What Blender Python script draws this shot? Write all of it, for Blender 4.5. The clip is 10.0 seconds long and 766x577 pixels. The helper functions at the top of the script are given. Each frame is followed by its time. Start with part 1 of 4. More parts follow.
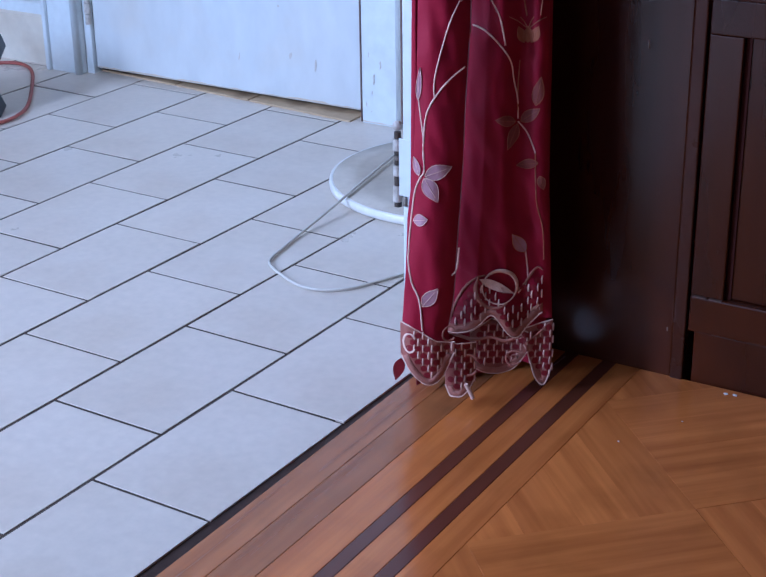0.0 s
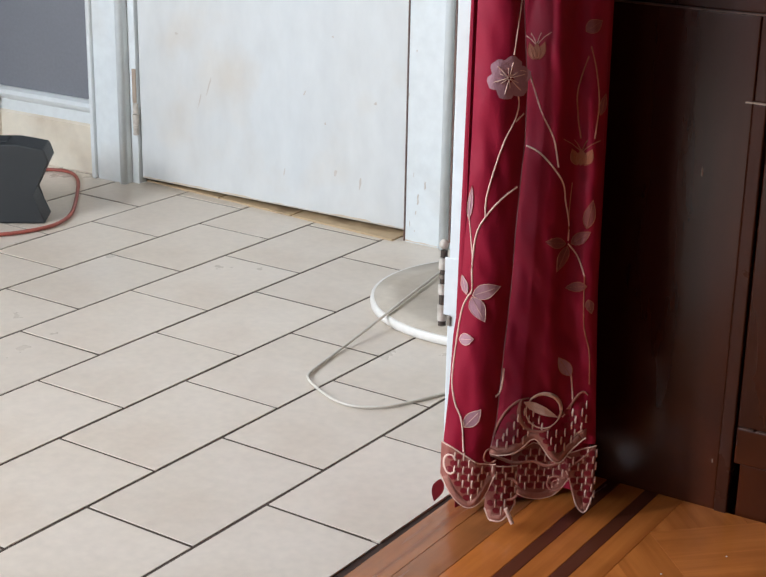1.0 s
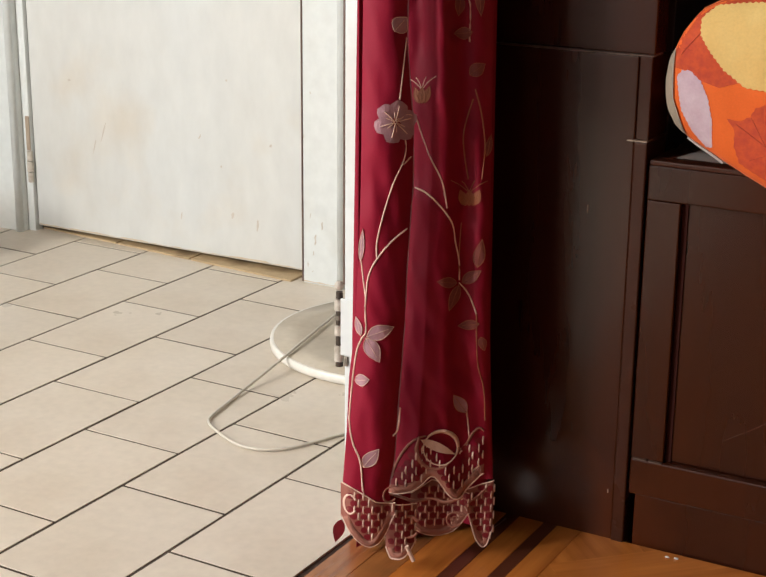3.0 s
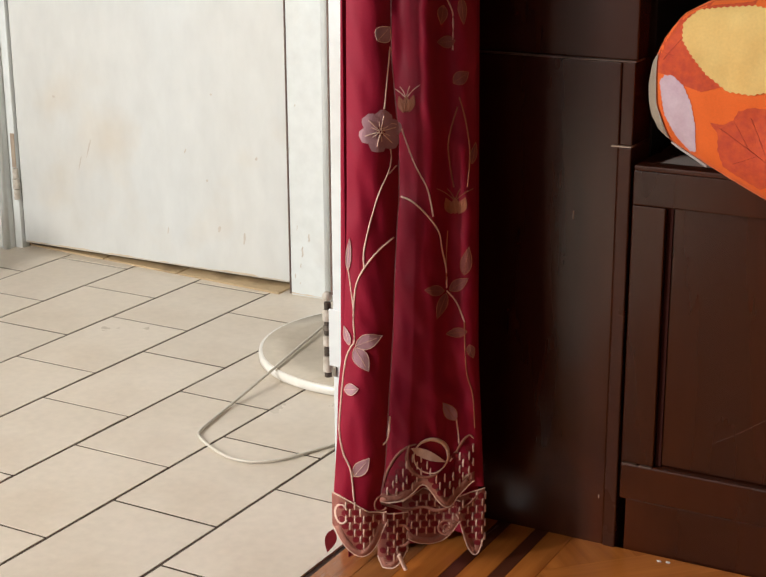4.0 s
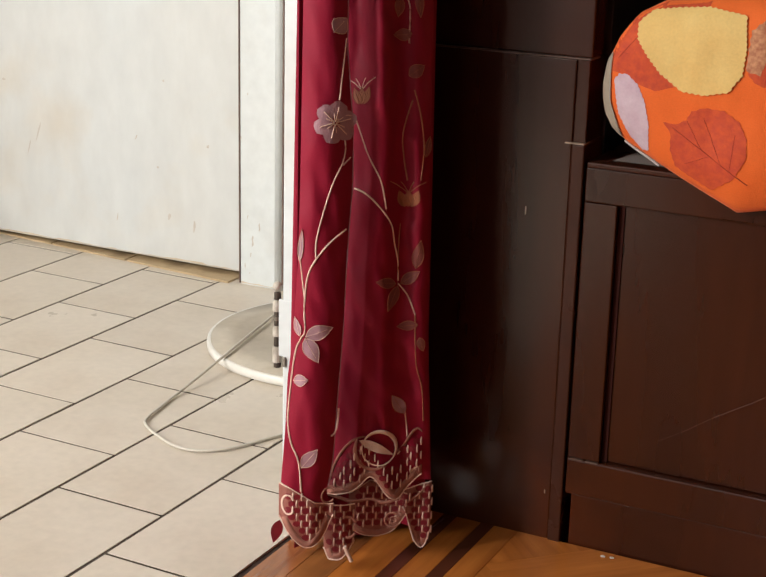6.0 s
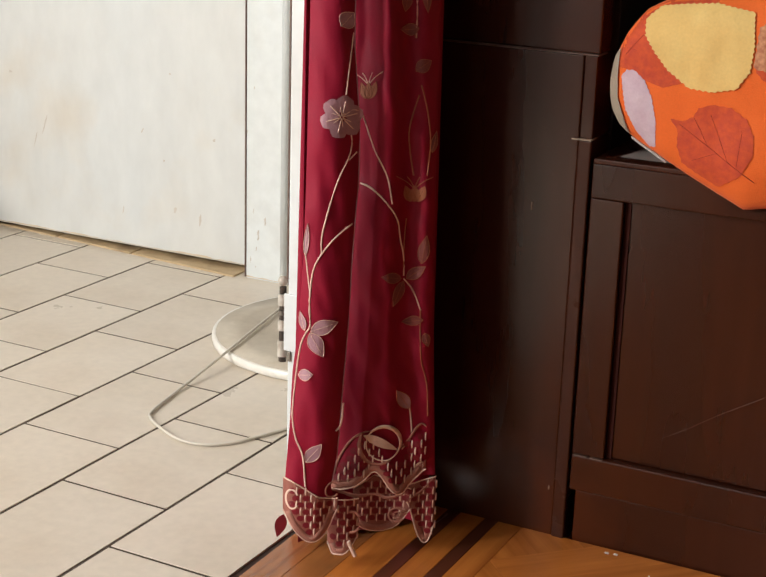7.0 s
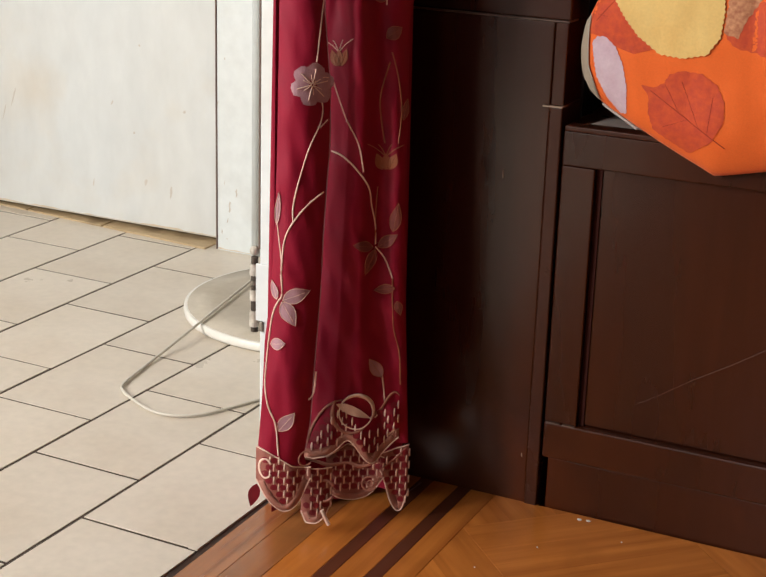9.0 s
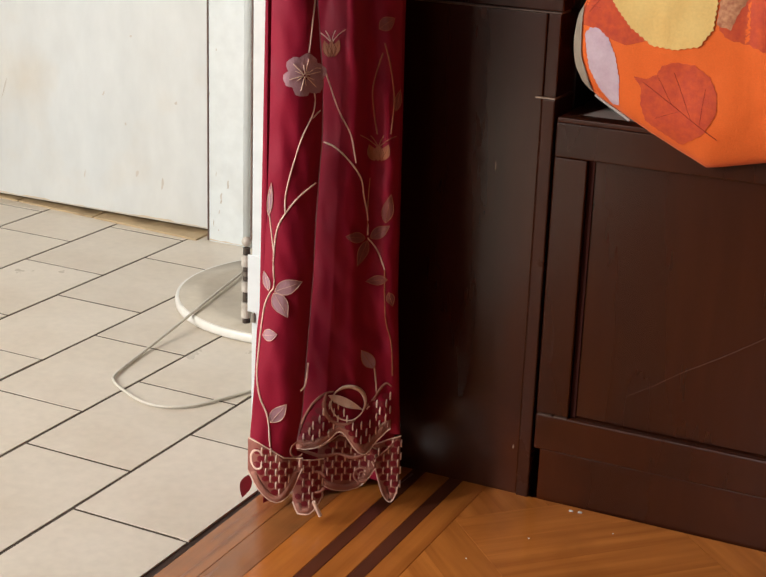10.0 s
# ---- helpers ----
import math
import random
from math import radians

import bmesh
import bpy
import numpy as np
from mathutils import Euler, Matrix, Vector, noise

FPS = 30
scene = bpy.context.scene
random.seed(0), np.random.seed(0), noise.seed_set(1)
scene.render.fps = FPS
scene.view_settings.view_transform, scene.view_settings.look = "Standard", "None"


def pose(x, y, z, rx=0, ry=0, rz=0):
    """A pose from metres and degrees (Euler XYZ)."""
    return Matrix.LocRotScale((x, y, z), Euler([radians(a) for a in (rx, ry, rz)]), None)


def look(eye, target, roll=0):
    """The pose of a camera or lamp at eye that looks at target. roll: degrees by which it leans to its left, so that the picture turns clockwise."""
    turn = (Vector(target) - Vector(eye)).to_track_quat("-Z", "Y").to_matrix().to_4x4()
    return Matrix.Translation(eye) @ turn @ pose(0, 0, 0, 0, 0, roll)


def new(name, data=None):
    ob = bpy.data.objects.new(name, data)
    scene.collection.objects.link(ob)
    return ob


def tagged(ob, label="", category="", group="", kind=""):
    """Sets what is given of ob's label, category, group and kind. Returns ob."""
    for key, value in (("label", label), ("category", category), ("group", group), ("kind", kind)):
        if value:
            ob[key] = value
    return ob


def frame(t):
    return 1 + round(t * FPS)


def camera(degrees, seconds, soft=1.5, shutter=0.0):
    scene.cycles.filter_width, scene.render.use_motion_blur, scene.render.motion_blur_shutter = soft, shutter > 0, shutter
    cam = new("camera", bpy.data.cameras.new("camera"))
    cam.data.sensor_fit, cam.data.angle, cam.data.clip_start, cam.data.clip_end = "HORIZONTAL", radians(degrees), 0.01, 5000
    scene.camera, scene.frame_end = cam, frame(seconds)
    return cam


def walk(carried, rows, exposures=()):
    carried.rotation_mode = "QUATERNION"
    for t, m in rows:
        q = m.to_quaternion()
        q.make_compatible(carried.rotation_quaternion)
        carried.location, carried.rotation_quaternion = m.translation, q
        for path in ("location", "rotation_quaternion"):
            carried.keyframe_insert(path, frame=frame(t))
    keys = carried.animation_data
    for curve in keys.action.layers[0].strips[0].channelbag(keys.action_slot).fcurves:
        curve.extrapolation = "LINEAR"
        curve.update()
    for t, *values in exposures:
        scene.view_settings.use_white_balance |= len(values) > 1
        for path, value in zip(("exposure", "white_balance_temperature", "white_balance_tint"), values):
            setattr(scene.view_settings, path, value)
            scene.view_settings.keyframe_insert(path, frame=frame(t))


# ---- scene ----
cam = camera(28.6, 10.0)
PATH = [
    (0, (1.418, -1.405, 1.012), (0.456, 0.16, 0.22), -0.8),
    (0.5, (1.401, -1.401, 0.998), (0.41, 0.194, 0.311), 1.4),
    (1, (1.39, -1.402, 0.996), (0.365, 0.192, 0.357), 1.1),
    (1.5, (1.402, -1.408, 1.006), (0.402, 0.208, 0.383), 0.9),
    (2, (1.404, -1.409, 1.008), (0.431, 0.225, 0.385), 1.1),
    (2.5, (1.411, -1.406, 1.014), (0.47, 0.251, 0.405), 1.1),
    (4, (1.417, -1.412, 1.008), (0.501, 0.27, 0.432), -0.3),
    (4.5, (1.423, -1.412, 1.013), (0.52, 0.277, 0.44), -0.2),
    (5, (1.425, -1.412, 1.015), (0.546, 0.289, 0.438), 0.5),
    (5.5, (1.413, -1.414, 1.01), (0.558, 0.297, 0.426), 1.2),
    (7, (1.41, -1.412, 1.009), (0.553, 0.295, 0.415), 1.8),
    (7.5, (1.41, -1.413, 1.01), (0.554, 0.293, 0.413), 1.6),
    (8, (1.407, -1.413, 1.006), (0.563, 0.296, 0.401), 1.5),
    (8.5, (1.412, -1.409, 1.001), (0.58, 0.303, 0.387), 1.6),
    (9, (1.411, -1.412, 0.999), (0.592, 0.303, 0.375), 1.8),
    (9.5, (1.411, -1.412, 1.0), (0.603, 0.304, 0.368), 2.0),
    (10, (1.409, -1.412, 0.997), (0.603, 0.305, 0.364), 2.0),
]
walk(cam, [(t, look(eye, target, roll)) for t, eye, target, roll in PATH],
     [(0, -0.28, 4200, 18), (0.3, -0.2, 4350, 14), (0.6, -0.08, 4800, 11), (1.0, -0.04, 5600, 10), (1.4, 0.0, 6400, 10), (2.0, 0.0, 6500, 10), (10, 0.0, 6500, 10)])

# ---- light ----
world = bpy.data.worlds.new("world")
scene.world = world
world.use_nodes = True
wn = world.node_tree
sky = wn.nodes.new("ShaderNodeTexSky")
sky.sky_type, sky.sun_disc, sky.sun_elevation, sky.sun_rotation = "NISHITA", False, radians(38), radians(200)
wn.nodes["Background"].inputs[1].default_value = 0.1
wn.links.new(sky.outputs[0], wn.nodes["Background"].inputs[0])


def window_light(name, m, w, h, watts, colour):
    lamp = bpy.data.lights.new(name, "AREA")
    lamp.shape, lamp.size, lamp.size_y, lamp.energy, lamp.color = "RECTANGLE", w, h, watts, colour
    ob = new(name, lamp)
    ob.matrix_world = m
    return ob


# daylight of the two kitchen windows; an unseen parlour lamp is added as fill
window_light("kitchen_daylight", look((-1.41, -2.60, 1.6), (-0.30, 0.6, 0.4)), 0.52, 1.4, 90, (1.0, 0.97, 0.92))
window_light("kitchen_side_daylight", look((-1.66, -1.35, 1.6), (0.2, 0.5, 0.3)), 1.15, 1.3, 53, (1.0, 0.97, 0.92))
window_light("parlour_fill", look((0.85, -3.00, 1.5), (1.25, 0.5, 0.4)), 0.65, 1.2, 4.4, (1.0, 0.96, 0.92))


# ---- materials ----
def material(name, colour, second=None, rough=0.5, metal=0.0, scale=8.0, fine=90.0, bump=0.1, mix=0.6, spread=0.0,
             stretch=(1, 1, 1), dirt=None, dirt_scale=3.0, dirt_amount=0.5, coat=0.0, rough_var=0.12, sheen=0.0, turn=0.0, spec=0.5):
    m = bpy.data.materials.new(name)
    m.use_nodes = True
    t = m.node_tree
    n, l = t.nodes, t.links
    b = n["Principled BSDF"]
    b.inputs["Metallic"].default_value = metal
    b.inputs["Specular IOR Level"].default_value = spec
    b.inputs["Coat Weight"].default_value = coat
    b.inputs["Coat Roughness"].default_value = 0.12
    b.inputs["Sheen Weight"].default_value = sheen
    tc, mp, info = n.new("ShaderNodeTexCoord"), n.new("ShaderNodeMapping"), n.new("ShaderNodeObjectInfo")
    shift = n.new("ShaderNodeVectorMath")
    shift.operation = "ADD"
    times = n.new("ShaderNodeMath")
    times.operation, times.inputs[1].default_value = "MULTIPLY", 17.0
    l.new(info.outputs["Random"], times.inputs[0])
    l.new(tc.outputs["Object"], shift.inputs[0])
    l.new(times.outputs[0], shift.inputs[1])
    l.new(shift.outputs[0], mp.inputs[0])
    mp.inputs["Scale"].default_value = stretch
    mp.inputs["Rotation"].default_value = (0, 0, turn)

    def noisy(s, detail, source):
        x = n.new("ShaderNodeTexNoise")
        x.inputs["Scale"].default_value, x.inputs["Detail"].default_value = s, detail
        l.new(source, x.inputs["Vector"])
        return x

    big, small = noisy(scale, 6, mp.outputs[0]), noisy(fine, 4, mp.outputs[0])
    ramp = n.new("ShaderNodeMapRange")
    ramp.inputs[1].default_value, ramp.inputs[2].default_value = 0.3, 0.7
    l.new(big.outputs[0], ramp.inputs[0])
    amount = n.new("ShaderNodeMath")
    amount.operation, amount.inputs[1].default_value = "MULTIPLY", mix
    l.new(ramp.outputs[0], amount.inputs[0])
    c = n.new("ShaderNodeMix")
    c.data_type = "RGBA"
    c.inputs[6].default_value = (*colour, 1)
    c.inputs[7].default_value = (*(second or [v * 0.8 for v in colour]), 1)
    l.new(amount.outputs[0], c.inputs[0])
    out = c.outputs[2]
    if dirt:
        d = noisy(dirt_scale, 8, tc.outputs["Object"])
        dr = n.new("ShaderNodeMapRange")
        dr.inputs[1].default_value, dr.inputs[2].default_value, dr.inputs[4].default_value = 0.52, 0.75, dirt_amount
        l.new(d.outputs[0], dr.inputs[0])
        dm = n.new("ShaderNodeMix")
        dm.data_type = "RGBA"
        dm.inputs[7].default_value = (*dirt, 1)
        l.new(dr.outputs[0], dm.inputs[0])
        l.new(out, dm.inputs[6])
        out = dm.outputs[2]
    # grain and the piece's own tone
    tone = n.new("ShaderNodeHueSaturation")
    v = n.new("ShaderNodeMapRange")
    v.inputs[3].default_value, v.inputs[4].default_value = 1 - spread, 1 + spread
    l.new(info.outputs["Random"], v.inputs[0])
    g = n.new("ShaderNodeMapRange")
    g.inputs[3].default_value, g.inputs[4].default_value = 0.9, 1.1
    l.new(small.outputs[0], g.inputs[0])
    vg = n.new("ShaderNodeMath")
    vg.operation = "MULTIPLY"
    l.new(v.outputs[0], vg.inputs[0])
    l.new(g.outputs[0], vg.inputs[1])
    l.new(vg.outputs[0], tone.inputs["Value"])
    l.new(out, tone.inputs["Color"])
    l.new(tone.outputs[0], b.inputs["Base Color"])
    r = n.new("ShaderNodeMapRange")
    r.inputs[3].default_value, r.inputs[4].default_value = max(0.03, rough - rough_var), min(1, rough + rough_var)
    l.new(big.outputs[0], r.inputs[0])
    l.new(r.outputs[0], b.inputs["Roughness"])
    bp = n.new("ShaderNodeBump")
    bp.inputs["Strength"].default_value, bp.inputs["Distance"].default_value = bump, 0.002
    l.new(small.outputs[0], bp.inputs["Height"])
    l.new(bp.outputs[0], b.inputs["Normal"])
    return m


TILE = material("glazed beige tile", (0.68, 0.605, 0.51), (0.61, 0.53, 0.425), 0.32, scale=5, fine=60, bump=0.05, spread=0.03, dirt=(0.45, 0.33, 0.22), dirt_scale=4, dirt_amount=0.25)
GROUT = material("dark grout", (0.070, 0.048, 0.032), (0.045, 0.030, 0.022), 0.9, scale=20, fine=200, bump=0.4)
TAN = material("tan threshold", (0.56, 0.42, 0.25), (0.40, 0.28, 0.15), 0.6, scale=9, fine=80, bump=0.2, dirt=(0.16, 0.10, 0.05), dirt_scale=12, dirt_amount=0.8)
WHITE = material("white gloss paint", (0.70, 0.745, 0.75), (0.68, 0.70, 0.69), 0.42, scale=4, fine=40, bump=0.12, dirt=(0.45, 0.36, 0.25), dirt_scale=5, dirt_amount=0.22)
DOORWHITE = material("scuffed white door paint", (0.65, 0.68, 0.685), (0.65, 0.64, 0.60), 0.4, scale=3, fine=25, bump=0.1, stretch=(1, 1, 0.45), dirt=(0.62, 0.50, 0.34), dirt_scale=3.2, dirt_amount=0.45)
CREAM = material("yellowed skirting paint", (0.74, 0.69, 0.58), (0.62, 0.54, 0.40), 0.5, scale=5, fine=40, bump=0.2, dirt=(0.36, 0.25, 0.14), dirt_scale=6, dirt_amount=0.5)
GREYWALL = material("grey wall paint", (0.20, 0.205, 0.225), (0.175, 0.18, 0.20), 0.75, scale=3, fine=120, bump=0.1)
PLASTER = material("pale wall plaster", (0.62, 0.59, 0.54), (0.57, 0.53, 0.47), 0.85, scale=2, fine=90, bump=0.15)
DIMWALL = material("dull brown wall paint", (0.34, 0.24, 0.17), (0.29, 0.20, 0.14), 0.85, scale=2, fine=90, bump=0.15)
OAK = material("orange varnished oak", (0.61, 0.205, 0.040), (0.33, 0.095, 0.018), 0.15, scale=44, fine=190, bump=0.08, mix=0.8, spread=0.08, stretch=(1, 0.06, 1), dirt=(0.28, 0.09, 0.018), dirt_scale=9, dirt_amount=0.45, rough_var=0.07)
DULLOAK = material("dull worn oak", (0.44, 0.165, 0.048), (0.22, 0.074, 0.022), 0.25, scale=48, fine=190, bump=0.1, mix=0.85, spread=0.1, stretch=(1, 0.05, 1), dirt=(0.13, 0.07, 0.03), dirt_scale=11, dirt_amount=0.4)
WALNUT = material("dark inlay strip", (0.135, 0.040, 0.019), (0.085, 0.025, 0.013), 0.25, scale=9, fine=70, bump=0.06, stretch=(1, 0.16, 1), spread=0.1)
MAHOGANY = material("dark varnished mahogany", (0.052, 0.0122, 0.0044), (0.028, 0.0064, 0.0026), 0.25, scale=7, fine=55, bump=0.04, rough_var=0.07, mix=0.9, stretch=(1, 1, 0.14), dirt=(0.14, 0.030, 0.007), dirt_scale=3.0, dirt_amount=0.65, spec=0.5, coat=0.18)
WORN = material("worn brown edge", (0.062, 0.0185, 0.009), (0.036, 0.011, 0.006), 0.3, scale=14, fine=90, bump=0.1, spec=0.4)
# One brown for rubbed edges, the ledge highlight and painted gap shade.
EDGETONE = material("rubbed edge, edge highlight and seam shade", (0.15, 0.09, 0.068), (0.07, 0.038, 0.028), 0.35, scale=40, fine=200, bump=0.1)
WORNPALE = material("scratched varnish", (0.12, 0.055, 0.032), (0.05, 0.02, 0.012), 0.5, scale=40, fine=200, bump=0.1)
BARE = material("chipped pale edge", (0.55, 0.42, 0.32), (0.35, 0.24, 0.17), 0.5, scale=60, fine=200, bump=0.2)
FILLER = material("black joint filler", (0.040, 0.018, 0.009), (0.022, 0.010, 0.006), 0.75, scale=30, fine=200, bump=0.3)
GROOVESHADE = material("near-black groove shade", (0.050, 0.013, 0.009), (0.034, 0.009, 0.007), 0.8, scale=6, fine=60, bump=0.05, spec=0.1)
# Black that puts the bench niche's unlit shade into the colour.
SHADOWBLACK = material("painted niche shade", (0.012, 0.007, 0.006), (0.008, 0.005, 0.004), 0.6, scale=5, fine=60, bump=0.05)
CRIMSON = material("crimson polyester", (0.30, 0.008, 0.032), (0.25, 0.006, 0.028), 0.55, scale=18, fine=420, bump=0.08, spec=0.22, rough_var=0.05)
LILAC = material("pale lilac organza leaf", (0.50, 0.29, 0.33), (0.34, 0.17, 0.21), 0.6, scale=60, fine=500, bump=0.3, spec=0.3)
THREAD = material("cream embroidery thread", (0.90, 0.68, 0.56), (0.76, 0.48, 0.38), 0.55, scale=120, fine=700, bump=0.5)
NET = material("rose net lace", (0.38, 0.135, 0.10), (0.26, 0.075, 0.055), 0.7, scale=70, fine=800, bump=0.5)
CELL = material("deep red lace cell", (0.24, 0.006, 0.018), (0.16, 0.004, 0.012), 0.6, scale=60, fine=500, bump=0.3)
BRONZE = material("bronze embroidery", (0.46, 0.17, 0.085), (0.33, 0.10, 0.05), 0.55, scale=60, fine=500, bump=0.4)
# Lilac leaves of the right fold, its dimness put into the colour.
SHADEDLILAC = material("lilac organza leaf with painted shade", (0.30, 0.085, 0.075), (0.22, 0.05, 0.05), 0.6, scale=60, fine=500, bump=0.4)
STEEL = material("tarnished hinge steel", (0.30, 0.27, 0.23), (0.12, 0.09, 0.07), 0.45, metal=0.8, scale=60, fine=300, bump=0.3)
PAINTED = material("paint-smeared hinge", (0.66, 0.62, 0.55), (0.36, 0.31, 0.25), 0.5, scale=70, fine=300, bump=0.4, mix=0.9)
BASEWHITE = material("white enamel rim", (0.82, 0.80, 0.75), (0.74, 0.71, 0.64), 0.35, scale=6, fine=60, bump=0.05)
BASETOP = material("grimy beige enamel", (0.56, 0.50, 0.41), (0.36, 0.31, 0.24), 0.6, scale=11, fine=80, bump=0.1, dirt=(0.34, 0.27, 0.18), dirt_scale=9, dirt_amount=0.5)
CORD = material("off-white cable", (0.66, 0.62, 0.54), (0.56, 0.51, 0.43), 0.45, scale=20, fine=100, bump=0.05)
REDCORD = material("faded red cord", (0.36, 0.095, 0.065), (0.26, 0.06, 0.045), 0.55, scale=20, fine=150, bump=0.1)
CHARCOAL = material("charcoal plastic", (0.027, 0.031, 0.033), (0.020, 0.023, 0.025), 0.55, scale=6, fine=300, bump=0.15)
PALEGREY = material("pale grey plastic", (0.28, 0.30, 0.31), (0.22, 0.24, 0.25), 0.5, scale=6, fine=200, bump=0.1)
ORANGE = material("orange printed cotton", (0.86, 0.150, 0.015), (0.80, 0.125, 0.012), 0.8, scale=14, fine=500, bump=0.25, sheen=0.1)
RUST = material("rust red leaf print", (0.52, 0.055, 0.022), (0.68, 0.10, 0.025), 0.8, scale=110, fine=300, bump=0.2, mix=0.9)
YELLOW = material("pale yellow leaf print", (0.80, 0.56, 0.20), (0.76, 0.47, 0.15), 0.8, scale=25, fine=300, bump=0.2)
PINK = material("pale lilac leaf print", (0.66, 0.52, 0.58), (0.56, 0.38, 0.46), 0.8, scale=50, fine=300, bump=0.2, mix=0.9)
MAROON = material("maroon leaf vein print", (0.40, 0.042, 0.018), (0.48, 0.055, 0.02), 0.8, scale=50, fine=300, bump=0.2)
SPECK = material("speckled brown leaf print", (0.62, 0.30, 0.15), (0.34, 0.10, 0.05), 0.8, scale=160, fine=500, bump=0.2, mix=0.9)
BEIGE = material("beige striped lining", (0.40, 0.33, 0.25), (0.30, 0.22, 0.17), 0.8, scale=20, fine=300, bump=0.2)
GLEAMLINING = material("pale lining edge and seat gleam", (0.45, 0.44, 0.42), (0.38, 0.37, 0.35), 0.5, scale=9, fine=90, bump=0.1)
CRUMB = material("white crumb", (0.75, 0.70, 0.65), None, 0.8, scale=80, fine=300, bump=0.3)
BAND = material("tan rose tulle border", (0.46, 0.20, 0.145), (0.34, 0.125, 0.09), 0.75, scale=90, fine=900, bump=0.6)
RUSTY = material("dark rusted steel", (0.055, 0.045, 0.038), (0.11, 0.075, 0.05), 0.6, metal=0.4, scale=90, fine=300, bump=0.4)
GRIME = material("brown floor grime", (0.58, 0.47, 0.33), (0.66, 0.60, 0.50), 0.7, scale=25, fine=200, bump=0.2)
SMUDGE = material("grey scuff mark", (0.50, 0.46, 0.40), (0.66, 0.62, 0.57), 0.6, scale=90, fine=300, bump=0.1)


# ---- mesh helpers ----
def mesh_of(name, bm, mat, smooth=False):
    me = bpy.data.meshes.new(name)
    bmesh.ops.recalc_face_normals(bm, faces=bm.faces)
    bm.to_mesh(me)
    bm.free()
    me.materials.append(mat)
    if smooth:
        for p in me.polygons:
            p.use_smooth = True
    return me


def part(name, bm, mat, parent, label="", smooth=False):
    ob = new(name, mesh_of(name, bm, mat, smooth))
    if parent is not None:
        ob.parent = parent
        ob.matrix_parent_inverse = Matrix.Translation(parent.location).inverted()
    return tagged(ob, label)


def thing(name, at, label, category, group="", kind=""):
    return tagged(placed(new(name), at), label, category, group, kind)


def placed(ob, at):
    ob.location = at
    return ob


def block(x0, x1, y0, y1, z0, z1, bevel=0.0, seg=2, bm=None):
    own = bm or bmesh.new()
    made = bmesh.ops.create_cube(own, size=1)["verts"]
    for v in made:
        v.co = (x0 + (v.co.x + 0.5) * (x1 - x0), y0 + (v.co.y + 0.5) * (y1 - y0), z0 + (v.co.z + 0.5) * (z1 - z0))
    if bevel:
        edges = list({e for v in made for e in v.link_edges})
        bmesh.ops.bevel(own, geom=edges, offset=bevel, segments=seg, affect="EDGES", profile=0.5)
    return own


def structure(name, bm, mat, label, category, smooth=False):
    return tagged(part(name, bm, mat, None, "", smooth), label, category, kind="structure")


def tube(points, radius, sides=8, steps=6, bm=None):
    """A round cord through the points, smoothed."""
    own = bm or bmesh.new()
    p = [Vector(q) for q in points]
    if len(p) > 2 and steps > 1:
        line = []
        for i in range(len(p) - 1):
            a, b, c, d = p[max(i - 1, 0)], p[i], p[i + 1], p[min(i + 2, len(p) - 1)]
            for k in range(steps):
                t = k / steps
                line.append(0.5 * (2 * b + (c - a) * t + (2 * a - 5 * b + 4 * c - d) * t * t + (3 * b - a - 3 * c + d) * t ** 3))
        line.append(p[-1])
    else:
        line = p
    rings = []
    for i, q in enumerate(line):
        way = (line[min(i + 1, len(line) - 1)] - line[max(i - 1, 0)]).normalized()
        side = way.cross(Vector((0, 0, 1)))
        side = side.normalized() if side.length > 0.05 else way.cross(Vector((0.49, -0.87, 0))).normalized()
        up = side.cross(way)
        rings.append([own.verts.new(q + radius * (math.cos(f) * side + math.sin(f) * up)) for f in (2 * math.pi * k / sides for k in range(sides))])
    for a, b in zip(rings, rings[1:]):
        for k in range(sides):
            own.faces.new((a[k], a[(k + 1) % sides], b[(k + 1) % sides], b[k]))
    own.faces.new(rings[0]), own.faces.new(rings[-1])
    return own


def patch(outline, surface, lift=0.0012, rings=5, bm=None):
    """A flat piece of print or embroidery, laid on a surface; the outline goes round its own middle."""
    own = bm or bmesh.new()
    cx, cz = sum(p[0] for p in outline) / len(outline), sum(p[1] for p in outline) / len(outline)
    middle = own.verts.new(surface(cx, cz, lift))
    last = None
    for k in range(1, rings + 1):
        ring = [own.verts.new(surface(cx + (x - cx) * k / rings, cz + (z - cz) * k / rings, lift)) for x, z in outline]
        n = len(ring)
        for i in range(n):
            j = (i + 1) % n
            own.faces.new((middle, ring[i], ring[j])) if last is None else own.faces.new((last[i], ring[i], ring[j], last[j]))
        last = ring
    return own


def along(keys, x):
    """The value at x on a line through (x, value) keys."""
    return float(np.interp(x, [k[0] for k in keys], [k[1] for k in keys]))


def leaf_outline(base, tip, width, n=9, teeth=0.0):
    b, t = Vector(base), Vector(tip)
    way = t - b
    side = Vector((-way.y, way.x)).normalized() * width / 2
    right = [(b + way * u + side * math.sin(math.pi * u ** 0.8) * (1 + teeth * (k % 2))) for k, u in enumerate(np.linspace(0, 1, n))]
    left = [(b + way * u - side * math.sin(math.pi * u ** 0.8) * (1 + teeth * (k % 2))) for k, u in enumerate(np.linspace(1, 0, n))][1:-1]
    return [tuple(v) for v in right + left]


